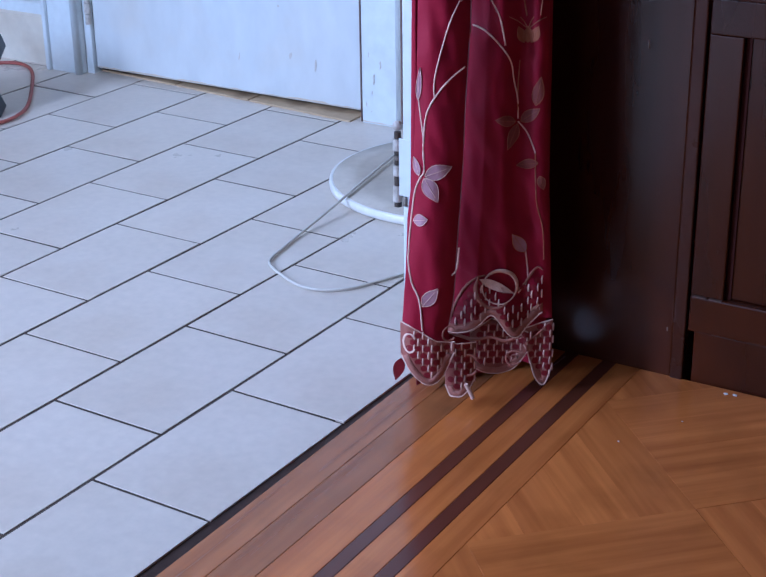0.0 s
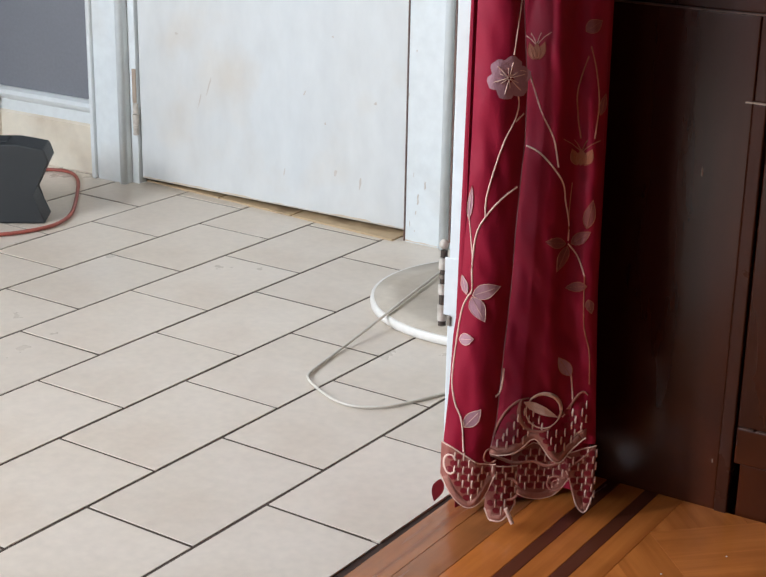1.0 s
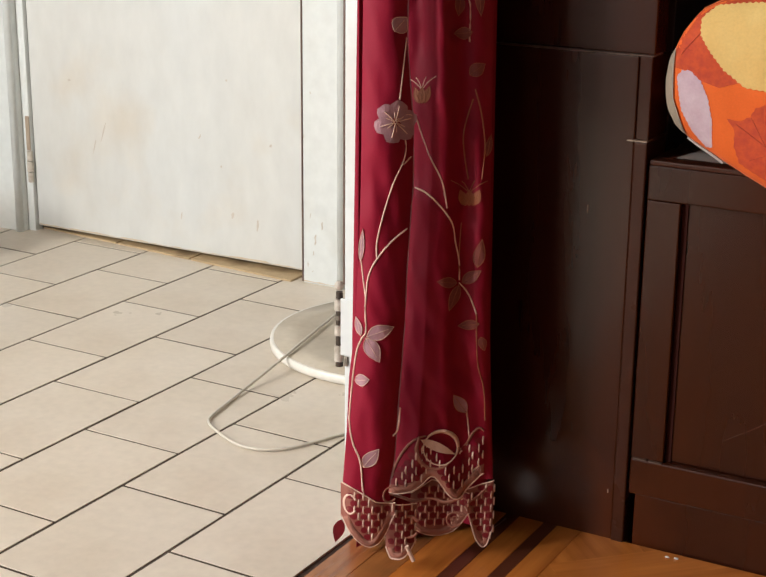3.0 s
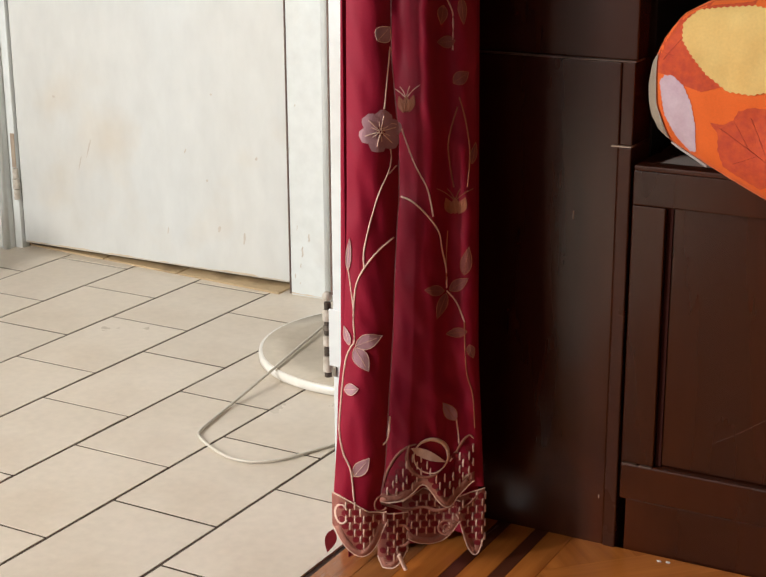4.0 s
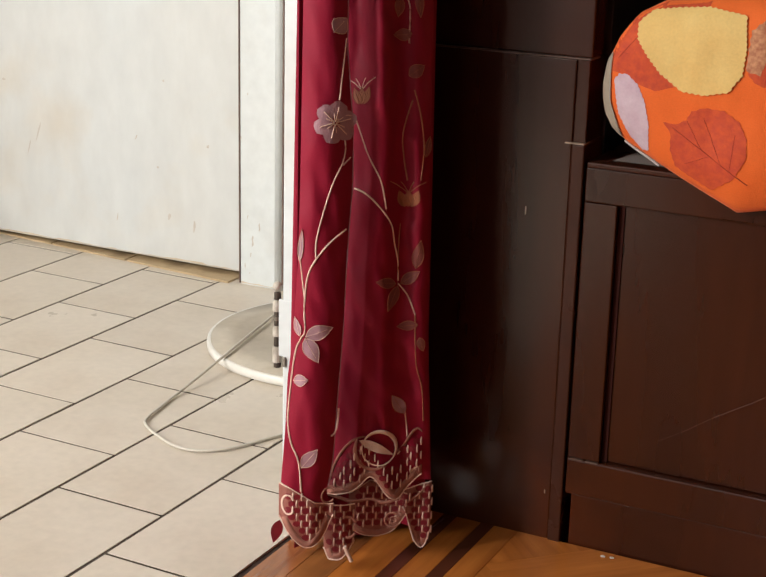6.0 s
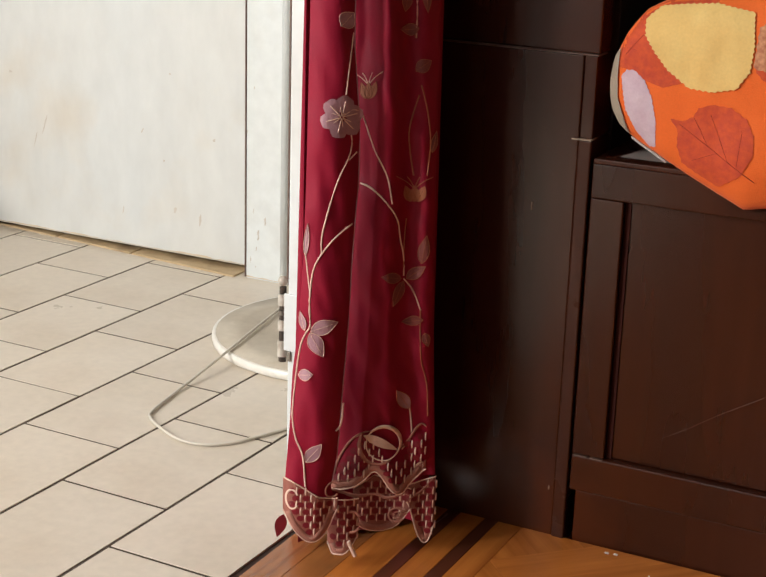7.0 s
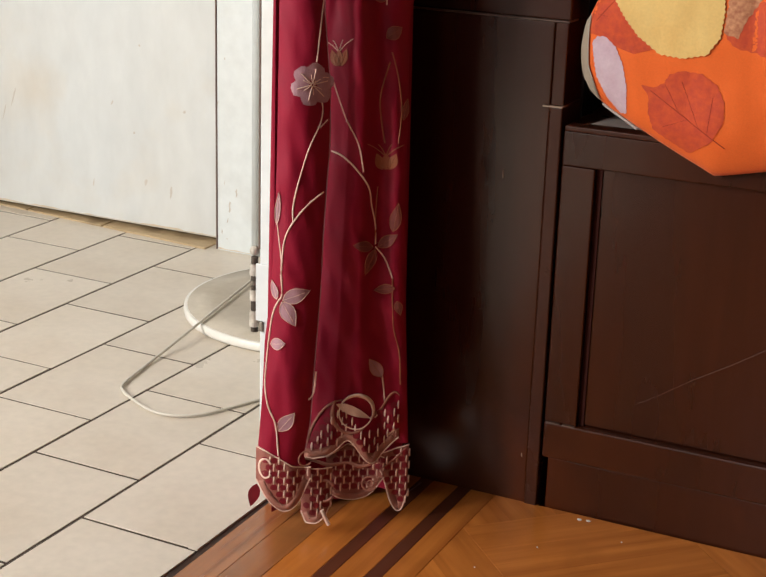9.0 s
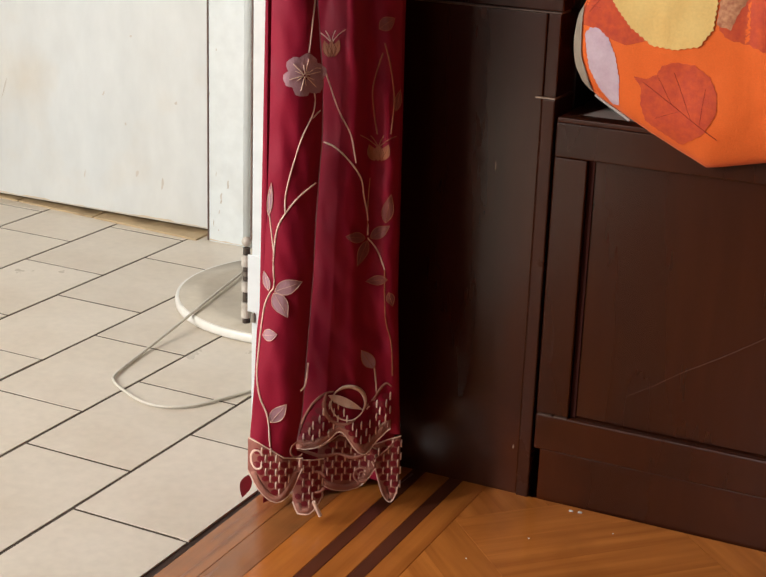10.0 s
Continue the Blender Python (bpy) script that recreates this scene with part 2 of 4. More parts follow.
def resample(outline, gap, tooth=0.0):
    """Closes an outline, cuts it at even gaps and may give it a saw edge."""
    pts = [Vector(p) for p in outline]
    mid = sum(pts, Vector((0, 0))) / len(pts)
    out = []
    for i, p in enumerate(pts):
        q = pts[(i + 1) % len(pts)]
        k = max(1, round((q - p).length / gap))
        for j in range(k):
            w = p.lerp(q, j / k)
            out.append(w + (w - mid).normalized() * tooth * (1 if len(out) % 2 else -1))
    return [tuple(v) for v in out]


# ---- the house ----
EDGE = 0.3875           # where the tiles end and the boards begin
DOORY = 1.43            # face of the white door
PANELY = 0.525          # face of the dark panelling and the bench

structure("ground", block(-8, 8, -8, 8, -0.30, -0.16), PLASTER, "bare ground under the house", "ground")
kitchen_floor = structure("floor", block(-1.95, 0.3725, -2.65, 1.62, -0.15, -0.0013), GROUT, "beige tiled kitchen floor with dark grout", "floor")
parlour_floor = structure("parlour_floor", block(0.3995, 3.5, -3.05, 1.15, -0.15, -0.008), WALNUT, "varnished parquet floor with dark inlay border", "floor")
structure("ceiling", block(-2.05, 3.6, -3.15, 1.7, 2.5, 2.6), PLASTER, "plain pale ceiling", "ceiling")

# back wall of the kitchen round the door
structure("wall_north", block(-2.05, -1.20, 1.450, 1.62, -0.15, 2.5), GREYWALL, "grey painted kitchen wall beside the door", "wall")
structure("wall_north_east", block(-0.345, 0.46, 1.450, 1.62, -0.15, 2.5), GREYWALL, "grey painted kitchen wall", "wall")
structure("wall_north_top", block(-1.20, -0.345, 1.450, 1.62, 2.06, 2.5), GREYWALL, "grey painted wall over the door", "wall")
structure("wall_north_back", block(-1.20, -0.345, 1.51, 1.62, -0.15, 2.06), GREYWALL, "wall behind the door", "wall")
# other kitchen walls, with the window to the south
structure("wall_west", block(-1.83, -1.705, -0.75, 1.450, -0.15, 2.5), GREYWALL, "grey painted kitchen wall", "wall")
structure("wall_west_south", block(-1.83, -1.705, -2.65, -1.95, -0.15, 2.5), GREYWALL, "grey painted kitchen wall", "wall")
structure("wall_west_low", block(-1.83, -1.705, -1.95, -0.75, -0.15, 0.9), GREYWALL, "grey painted wall under the window", "wall")
structure("wall_west_high", block(-1.83, -1.705, -1.95, -0.75, 2.3, 2.5), GREYWALL, "grey painted wall over the window", "wall")
structure("wall_south_kitchen", block(-2.0, -1.69, -2.77, -2.65, -0.15, 2.5), GREYWALL, "grey painted kitchen wall", "wall")
structure("wall_south_kitchen_east", block(-1.13, 0.335, -2.77, -2.65, -0.15, 2.5), GREYWALL, "grey painted kitchen wall", "wall")
structure("wall_south_kitchen_low", block(-1.69, -1.13, -2.77, -2.65, -0.15, 0.85), GREYWALL, "grey painted kitchen wall under the window", "wall")
structure("wall_south_kitchen_high", block(-1.69, -1.13, -2.77, -2.65, 2.35, 2.5), GREYWALL, "grey painted kitchen wall over the window", "wall")
# wall between kitchen and parlour
structure("wall_between", block(0.345, 0.452, 0.56, 1.450, -0.15, 2.5), PLASTER, "wall between kitchen and parlour", "wall")
structure("wall_between_south", block(0.345, 0.452, -2.65, -1.35, -0.15, 2.5), PLASTER, "wall between kitchen and parlour", "wall")
structure("wall_between_top", block(0.345, 0.452, -1.35, 0.56, 2.1, 2.5), PLASTER, "lintel over the wide doorway", "wall")
# parlour walls, unseen; their brown is set to limit bounce
structure("wall_east", block(3.4, 3.5, -3.05, 1.15, -0.15, 2.5), DIMWALL, "dull brown parlour wall", "wall")
structure("wall_south", block(0.335, 0.5, -3.15, -3.05, -0.15, 2.5), DIMWALL, "dull brown parlour wall", "wall")
structure("wall_south_east", block(1.2, 3.5, -3.15, -3.05, -0.15, 2.5), DIMWALL, "dull brown parlour wall", "wall")
structure("wall_south_low", block(0.5, 1.2, -3.15, -3.05, -0.15, 0.85), DIMWALL, "dull brown wall under the added parlour window", "wall")
structure("wall_south_high", block(0.5, 1.2, -3.15, -3.05, 2.15, 2.5), DIMWALL, "dull brown wall over the added parlour window", "wall")
structure("wall_niche", block(0.452, 3.5, 1.05, 1.15, -0.15, 2.5), SHADOWBLACK, "back wall of the bench niche, its shade painted black", "wall")

# thin strip in the joint between tiles and boards
structure("trim", block(0.373, 0.3990, -2.6, 0.5, -0.1, -0.0030, 0.001), FILLER, "dark filler strip between tiles and boards", "trim")


# ---- kitchen: door, casing, skirting ----
door = thing("door_1", (-0.78, DOORY + 0.02, 0.012), "scuffed white flush door, closed, with grimy lower edge", "door", kind="structure")
part("panel", block(-1.177, -0.365, DOORY, DOORY + 0.035, 0.014, 2.03, 0.003), DOORWHITE, door)
for k, (x, z, w, h, lean) in enumerate(((-0.57, 0.12, 0.008, 0.016, 0.2), (-0.50, 0.105, 0.006, 0.03, 0.1), (-0.66, 0.30, 0.004, 0.012, 0.5), (-0.60, 0.235, 0.005, 0.006, 0.0), (-0.46, 0.30, 0.007, 0.008, 0.3),
                                        (-0.58, 0.44, 0.006, 0.005, 0.0), (-0.95, 0.28, 0.004, 0.05, 0.35), (-0.98, 0.24, 0.003, 0.04, 0.3), (-1.05, 0.40, 0.01, 0.006, 0.0), (-0.72, 0.10, 0.003, 0.02, 0.2))):
    spot = [(x + w / 2 * math.cos(f) * (1 + 0.3 * math.sin(3 * f + k)) + lean * h / 2 * math.sin(f), z + h / 2 * math.sin(f)) for f in np.linspace(0, 2 * math.pi, 10)[:-1]]
    part("scuff", patch(spot, lambda a, z, d: Vector((a, DOORY - d, z)), 0.0008, 1), SMUDGE, door)


def grime(parent, x0, x1, y, z0, tall, seed, n=40):
    """A ragged dirty line along a lower edge."""
    bm = bmesh.new()
    xs = np.linspace(x0, x1, n)
    tops = [z0 + 0.0012 + tall * max(0.0, 0.35 + 1.1 * noise.noise((x * 9, seed, 0.0)) + 0.7 * noise.noise((x * 45, seed, 3.0))) for x in xs]
    low, high = [bm.verts.new((x, y, z0)) for x in xs], [bm.verts.new((x, y, z)) for x, z in zip(xs, tops)]
    for k in range(n - 1):
        bm.faces.new((low[k], low[k + 1], high[k + 1], high[k]))
    part("grime", bm, GRIME, parent, "brown grime along the lower edge")


grime(door, -1.172, -0.372, DOORY - 0.0006, 0.0165, 0.005, 1.7, 120)


def knuckles(parent, x, y, z0, z1, r, n, mats):
    step = (z1 - z0) / n
    for k in range(n):
        bm = bmesh.new()
        bmesh.ops.create_cone(bm, segments=14, radius1=r * (1 if k % 2 else 0.86), radius2=r * (1 if k % 2 else 0.86), depth=step * 0.93, cap_ends=True)
        bmesh.ops.translate(bm, verts=bm.verts, vec=(x, y, z0 + (k + 0.5) * step))
        part("knuckle", bm, mats[k % len(mats)], parent, smooth=False)


hinge = thing("hinge", (-1.184, DOORY - 0.006, 0.21), "paint-smeared butt hinge on the white door", "hinge")
knuckles(hinge, -1.183, DOORY - 0.011, 0.128, 0.21, 0.0085, 3, (PAINTED, PAINTED))
part("leaf", block(-1.192, -1.1797, DOORY - 0.0115, DOORY - 0.0085, 0.21, 0.298, 0.001), BEIGE, hinge, "tan bare hinge leaf")


def casing(name, x0, x1, y, bead_at, label):
    root = thing(name, ((x0 + x1) / 2, y + 0.02, 0), label, "door casing", kind="structure")
    part("board", block(x0, x1, y, 1.449, -0.002, 2.14, 0.004), WHITE, root)
    bm = bmesh.new()
    bmesh.ops.create_cone(bm, segments=16, radius1=0.010, radius2=0.010, depth=2.14, cap_ends=True)
    bmesh.ops.translate(bm, verts=bm.verts, vec=(bead_at, y + 0.001, 1.069))
    part("bead", bm, WHITE, root, smooth=True)
    return root


right_casing = casing("door_casing", -0.3515, -0.242, 1.393, -0.250, "white painted door casing with a rounded bead, scuffed")
part("stop", block(-0.3570, -0.3520, 1.408, 1.449, -0.002, 2.10, 0.001), WHITE, right_casing)
for k, (x, z, h) in enumerate(((-0.318, 0.105, 0.026), (-0.323, 0.073, 0.010), (-0.331, 0.16, 0.012), (-0.325, 0.03, 0.005), (-0.338, 0.045, 0.016), (-0.33, 0.44, 0.006), (-0.30, 0.14, 0.020), (-0.348, 0.34, 0.008))):
    spot = [(x + 0.0013 * math.cos(f) + 0.10 * h * math.sin(f + k) * math.sin(2 * f), z + h / 2 * math.sin(f + 0.3)) for f in np.linspace(0, 2 * math.pi, 9)[:-1]]
    part("scuff", patch(spot, lambda a, z, d: Vector((a, 1.393 - d, z)), 0.0008, 1), SMUDGE, right_casing)
grime(right_casing, -0.349, -0.252, 1.3924, 0.003, 0.005, 5.1)
part("backband", block(-0.2415, -0.16, 1.402, 1.449, -0.002, 2.10, 0.002), WHITE, right_casing)
# Solid dark strip that stands in for the shaded door gap.
part("seam", block(-0.3545, -0.3517, 1.3926, 1.42, 0.002, 2.10), EDGETONE, right_casing, "dark strip painting the shaded gap beside the door")
left_casing = casing("door_casing", -1.303, -1.203, 1.398, -1.211, "white painted door casing with moulded edge")
part("backband", block(-1.316, -1.3015, 1.388, 1.449, 0, 2.16, 0.005), WHITE, left_casing)
part("stop", block(-1.2028, -1.1795, 1.4205, 1.449, -0.002, 2.10, 0.002), WHITE, left_casing)
structure("door_head", block(-1.30, -0.256, 1.400, 1.449, 2.142, 2.22, 0.004), WHITE, "white head of the door casing", "trim")


def skirting(name, p0, p1, inward):
    """A skirting board with a moulded cap from p0 to p1."""
    root = thing(name, ((p0[0] + p1[0]) / 2, (p0[1] + p1[1]) / 2, 0), "yellowed white skirting board with moulded cap", "baseboard", kind="structure")
    profile = ((0, 0), (0.022, 0), (0.022, 0.125), (0.016, 0.131), (0.016, 0.160), (0.022, 0.167), (0.026, 0.176), (0.022, 0.186), (0.010, 0.192), (0, 0.192))
    cuts = (("board", profile[:4] + ((0, 0.131),), CREAM), ("cap", ((0, 0.1315),) + profile[3:], WHITE))
    for label, shape, mat in cuts:
        bm = bmesh.new()
        a = [bm.verts.new((p0[0] + inward[0] * d, p0[1] + inward[1] * d, z)) for d, z in shape]
        b = [bm.verts.new((p1[0] + inward[0] * d, p1[1] + inward[1] * d, z)) for d, z in shape]
        for k in range(len(a)):
            j = (k + 1) % len(a)
            bm.faces.new((a[k], a[j], b[j], b[k]))
        bm.faces.new(a), bm.faces.new(b)
        part(label, bm, mat, root)
    return root


skirting("baseboard", (-1.705, 1.450), (-1.317, 1.450), (0, -1))
skirting("baseboard", (-1.705, 1.428), (-1.705, -2.6), (1, 0))

# tan strip of cut tile in front of the door
threshold = thing("threshold", (-0.78, 1.41, 0), "tan worn threshold strip below the white door", "threshold", kind="structure")
for x0, x1 in ((-1.20, -0.925), (-0.92, -0.685), (-0.68, -0.376)):
    slope = lambda x: 1.375 + (x + 0.404) * -0.09
    bm = block(x0, x1, 1.42, 1.505, -0.05, 0.004, 0.0015)
    for v in bm.verts:
        if v.co.y < 1.45:
            v.co.y = slope(v.co.x) + 0.006 + (v.co.y - 1.42)
    part("strip", bm, TAN, threshold)

# window openings; the parlour one is unseen and added for the fill lamp
for name, (x0, x1, y0), head in (("window_1", (-1.69, -1.13, -2.77), 2.35), ("window_2", (0.5, 1.2, -3.15), 2.15)):
    root = thing(name, ((x0 + x1) / 2, y0 + 0.05, 0.85), "plain white framed window, unseen, letting in daylight", "window", kind="structure")
    for a, b in ((x0, x0 + 0.05), ((x0 + x1) / 2 - 0.025, (x0 + x1) / 2 + 0.025), (x1 - 0.05, x1)):
        part("window_frame", block(a, b, y0 + 0.03, y0 + 0.08, 0.85, head, 0.004), WHITE, root)


# ---- the doorway: white jamb with old hinge ----
JY = 0.50
jamb = thing("door_jamb", (0.36, 0.53, 0), "white painted doorway jamb beside the curtain", "door jamb", kind="structure")
part("board", block(0.286, 0.452, JY, 0.558, -0.002, 2.1, 0.003), WHITE, jamb)
# Solid dark strip that paints the shadow gap at the jamb's edge.
part("seam", block(0.2832, 0.2858, JY + 0.001, 0.556, 0.33, 2.1), EDGETONE, jamb, "dark strip painting the shadow gap along the jamb")
part("stop", block(0.345, 0.40, JY - 0.012, JY - 0.0005, 0, 2.1, 0.002), WHITE, jamb)
old_hinge = thing("hinge", (0.278, JY + 0.004, 0.25), "old paint-smeared butt hinge with worn steel knuckles", "hinge")
for low, high, r, mat in ((0.00, 0.07, 0.0062, RUSTY), (0.07, 0.27, 0.0082, PAINTED), (0.275, 0.40, 0.0060, RUSTY), (0.405, 0.535, 0.0078, PAINTED), (0.54, 0.60, 0.0058, RUSTY), (0.605, 0.66, 0.0070, STEEL),
                          (0.665, 0.72, 0.0056, RUSTY), (0.725, 0.865, 0.0080, PAINTED), (0.87, 0.955, 0.0056, RUSTY)):
    bm = bmesh.new()
    bmesh.ops.create_cone(bm, segments=16, radius1=r, radius2=r * 0.97, depth=(high - low) * 0.128, cap_ends=True)
    bmesh.ops.translate(bm, verts=bm.verts, vec=(0.2755, JY + 0.003, 0.194 + 0.128 * (low + high) / 2))
    part("knuckle", bm, mat, old_hinge, smooth=False)
bm = bmesh.new()
bmesh.ops.create_uvsphere(bm, u_segments=12, v_segments=8, radius=0.008)
bmesh.ops.translate(bm, verts=bm.verts, vec=(0.2755, JY + 0.003, 0.326))
part("finial", bm, PAINTED, old_hinge, smooth=True)
part("leaf", block(0.281, 0.308, JY - 0.0032, JY - 0.0003, 0.215, 0.308, 0.001), WHITE, old_hinge)
part("slot", block(0.2875, 0.2935, JY - 0.004, JY - 0.0003, 0.198, 0.214, 0.001), STEEL, old_hinge)


# ---- dark panelling and bench ----
panelling = thing("wall_panelling", (0.6, PANELY, 0), "dark varnished mahogany panelling between the curtain and the bench", "panelling", kind="structure")


part("lower_panel", block(0.4535, 0.7315, PANELY, PANELY + 0.044, -0.007, 0.7148, 0.002), MAHOGANY, panelling)
part("upper_panel", block(0.4535, 0.752, PANELY + 0.004, PANELY + 0.048, 0.7175, 2.49, 0.002), MAHOGANY, panelling)
# The ledge's bright line is painted as a paler strip.
part("ledge", block(0.4535, 0.752, PANELY - 0.001, 0.562, 0.7150, 0.7172, 0.0008), EDGETONE, panelling, "pale ledge edge, its highlight painted in")
part("corner_post", block(0.7320, 0.7510, PANELY - 0.004, 0.60, -0.007, 0.599, 0.002), WORN, panelling, "worn brown corner post")
part("upper_post", block(0.7320, 0.7505, PANELY + 0.0005, 0.60, 0.6012, 0.7148, 0.0015), MAHOGANY, panelling)
# Pale chip line; its thin highlight is in the colour too.
part("chip", block(0.722, 0.751, PANELY - 0.0052, PANELY + 0.02, 0.5994, 0.6010, 0.0004), BARE, panelling, "chipped pale post edge, its highlight painted in")
# Side of the niche, its darkness painted in black.
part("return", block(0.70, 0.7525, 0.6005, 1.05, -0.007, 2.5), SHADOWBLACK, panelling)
for x, z, h in ((0.668, 0.49, 0.012), (0.722, 0.072, 0.006)):
    part("nick", block(x, x + 0.0014, PANELY - 0.0012, PANELY + 0.002, z, z + h, 0.0003, 1), BARE, panelling, "pale nick in the varnish")

bench = thing("bench", (1.7, 0.78, 0), "dark varnished mahogany box bench with recessed front panel", "bench")
X1 = 3.38
part("top_rail", block(0.7540, X1, PANELY, 0.552, 0.520, 0.5685, 0.002), MAHOGANY, bench)
part("seat", block(0.7560, X1, PANELY - 0.003, 1.048, 0.569, 0.5765, 0.002), WORN, bench, "dark worn seat board")
part("stile", block(0.7540, 0.8025, PANELY, 0.552, 0.137, 0.5195, 0.002), MAHOGANY, bench)
for a in (1.60, 2.45, 3.33):
    part("stile", block(a, min(a + 0.05, X1), PANELY, 0.552, 0.137, 0.5195, 0.002), MAHOGANY, bench)
for a, b in ((0.8030, 1.5995), (1.6505, 2.4495), (2.5005, 3.3295)):
    part("front_panel", block(a, b, PANELY + 0.011, 0.552, 0.137, 0.5195, 0.002), MAHOGANY, bench)
    # Dark strip paints the shade of the groove beside the stile.
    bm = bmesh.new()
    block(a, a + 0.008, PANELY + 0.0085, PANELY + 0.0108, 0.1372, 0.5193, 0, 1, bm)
    part("moulding", bm, GROOVESHADE, bench)
part("bottom_rail", block(0.7540, X1, PANELY - 0.002, 0.552, 0.080, 0.1365, 0.003), MAHOGANY, bench)
part("kickboard", block(0.762, X1, PANELY + 0.004, 0.552, -0.006, 0.0795, 0.002), MAHOGANY, bench)

# worn edges and a long scratch on the bench front
for x0, x1, z in ((0.757, 0.778, 0.1368), (0.782, 0.801, 0.1366)):
    part("worn_edge", block(x0, x1, PANELY - 0.0034, PANELY + 0.003, z - 0.0012, z + 0.0002, 0.0004, 1), EDGETONE, bench, "pale rubbed arris")
part("scratch", tube([(0.882, PANELY + 0.0109, 0.184), (0.92, PANELY + 0.0109, 0.208), (0.962, PANELY + 0.0109, 0.238), (1.01, PANELY + 0.0109, 0.268), (1.068, PANELY + 0.0109, 0.308)], 0.00022, 5, 2), WORNPALE, bench, "long faint diagonal scratch")

# Pale patch paints the seat's grey reflection; no sheet lies here.
sheet = patch([(0.785, 0.545), (0.80, 0.64), (0.93, 0.66), (0.95, 0.545)], lambda a, b, d: Vector((a, b, 0.5770 + d)), 0.001, 3)
part("paper_sheet", sheet, GLEAMLINING, None)
tagged(bpy.data.objects["paper_sheet"], "pale grey patch on the bench seat, painting its reflection", "paper sheet")


# ---- cushion ----
TOP = ((0.773, 0.695), (0.780, 0.728), (0.795, 0.760), (0.815, 0.788), (0.85, 0.808), (0.95, 0.822), (1.1, 0.83), (1.25, 0.81), (1.32, 0.74), (1.335, 0.69))
LOW = ((0.773, 0.680), (0.778, 0.650), (0.790, 0.630), (0.812, 0.613), (0.842, 0.598), (0.90, 0.567), (0.959, 0.537), (1.034, 0.555), (1.2, 0.590), (1.30, 0.61), (1.335, 0.67))


def cushion_place(x, y, z):
    return Vector((0.776 + (x - 0.773) * 1.045, y - 0.005, z - 0.0015))


def cushion_front(x, z, lift=0.0):
    top, low = along(TOP, x), along(LOW, x)
    v = min(max((z - low) / max(top - low, 0.004), 0), 1)
    u = min(max((x - 0.773) / 0.562, 0), 1)
    round_u = (1 - abs(2 * u - 1) ** 7) ** 0.5
    round_v = (1 - (2 * v - 1) ** 4) ** 0.5 if 0 < v < 1 else 0
    crease = 0.006 * math.exp(-((x - 1.003 - 0.12 * (0.70 - z)) / 0.010) ** 2) * v
    y = 0.518 - 0.052 * round_u * round_v * (0.55 + 0.45 * v) + crease + 0.005 * noise.noise((x * 13, z * 13, 2.0)) + 0.0015 * noise.noise((x * 45, z * 30, 7.0))
    return cushion_place(x, y - lift, z)


cushion = thing("cushion", (1.05, 0.56, 0.58), "bright orange cotton cushion printed with autumn leaves on the bench", "cushion")
bm = bmesh.new()
NU, NV = 72, 36
front, back = [], []
for i in range(NU + 1):
    x = 0.773 + 0.562 * (0.5 - 0.5 * math.cos(math.pi * i / NU))
    low, top = along(LOW, x), along(TOP, x)
    fr, bk = [], []
    for j in range(NV + 1):
        z = low + (top - low) * (0.5 - 0.5 * math.cos(math.pi * j / NV))
        f = bm.verts.new(cushion_front(x, z))
        fr.append(f)
        if 0 < i < NU and 0 < j < NV:
            deep = 0.16 * math.sin(math.pi * i / NU) ** 0.5 * math.sin(math.pi * j / NV) ** 0.5
            bk.append(bm.verts.new(cushion_place(x, 0.5225 if z < 0.582 else 0.523 + deep, z)))
        else:
            bk.append(f)
    front.append(fr), back.append(bk)
for i in range(NU):
    for j in range(NV):
        bm.faces.new((front[i][j], front[i + 1][j], front[i + 1][j + 1], front[i][j + 1]))
        q = list(dict.fromkeys((back[i][j], back[i][j + 1], back[i + 1][j + 1], back[i + 1][j])))
        if len(q) > 2 and not all(v in front[i] or v in front[i + 1] for v in q):
            try:
                bm.faces.new(q)
            except ValueError:
                pass
part("cover", bm, ORANGE, cushion, smooth=True)


def printed(x, z, lift):
    """The cloth where the print lies."""
    return cushion_front(x + 0.003 + (x - 0.773) * 0.045, z + ((z - 0.56) * 0.085 if z < 0.7 else 0.1 * (0.82 - z)), lift)


def print_on(name, outline, mat, lift, gap=0.006, tooth=0.0, rings=8):
    return part(name, patch(resample(outline, gap, tooth), cushion_front if name == "lining" else printed, lift + 0.0004, rings), mat, cushion, smooth=True)


print_on("leaf_print", ((0.786, 0.700), (0.789, 0.738), (0.800, 0.766), (0.818, 0.788), (0.85, 0.806), (0.90, 0.814), (0.90, 0.78), (0.86, 0.74), (0.885, 0.695), (0.845, 0.682), (0.822, 0.688), (0.808, 0.698)), RUST, 0.0003)
print_on("leaf_print", ((0.817, 0.775), (0.820, 0.751), (0.834, 0.727), (0.850, 0.704), (0.876, 0.685), (0.905, 0.683), (0.934, 0.690), (0.948, 0.713), (0.950, 0.75), (0.945, 0.795), (0.90, 0.803), (0.86, 0.798), (0.833, 0.793)), YELLOW, 0.0017, 0.0036, 0.0009)
print_on("leaf_print", ((0.790, 0.690), (0.797, 0.698), (0.808, 0.699), (0.822, 0.688), (0.832, 0.668), (0.838, 0.640), (0.837, 0.606), (0.828, 0.605), (0.812, 0.622), (0.797, 0.648)), PINK, 0.0006, 0.0034, 0.0006)
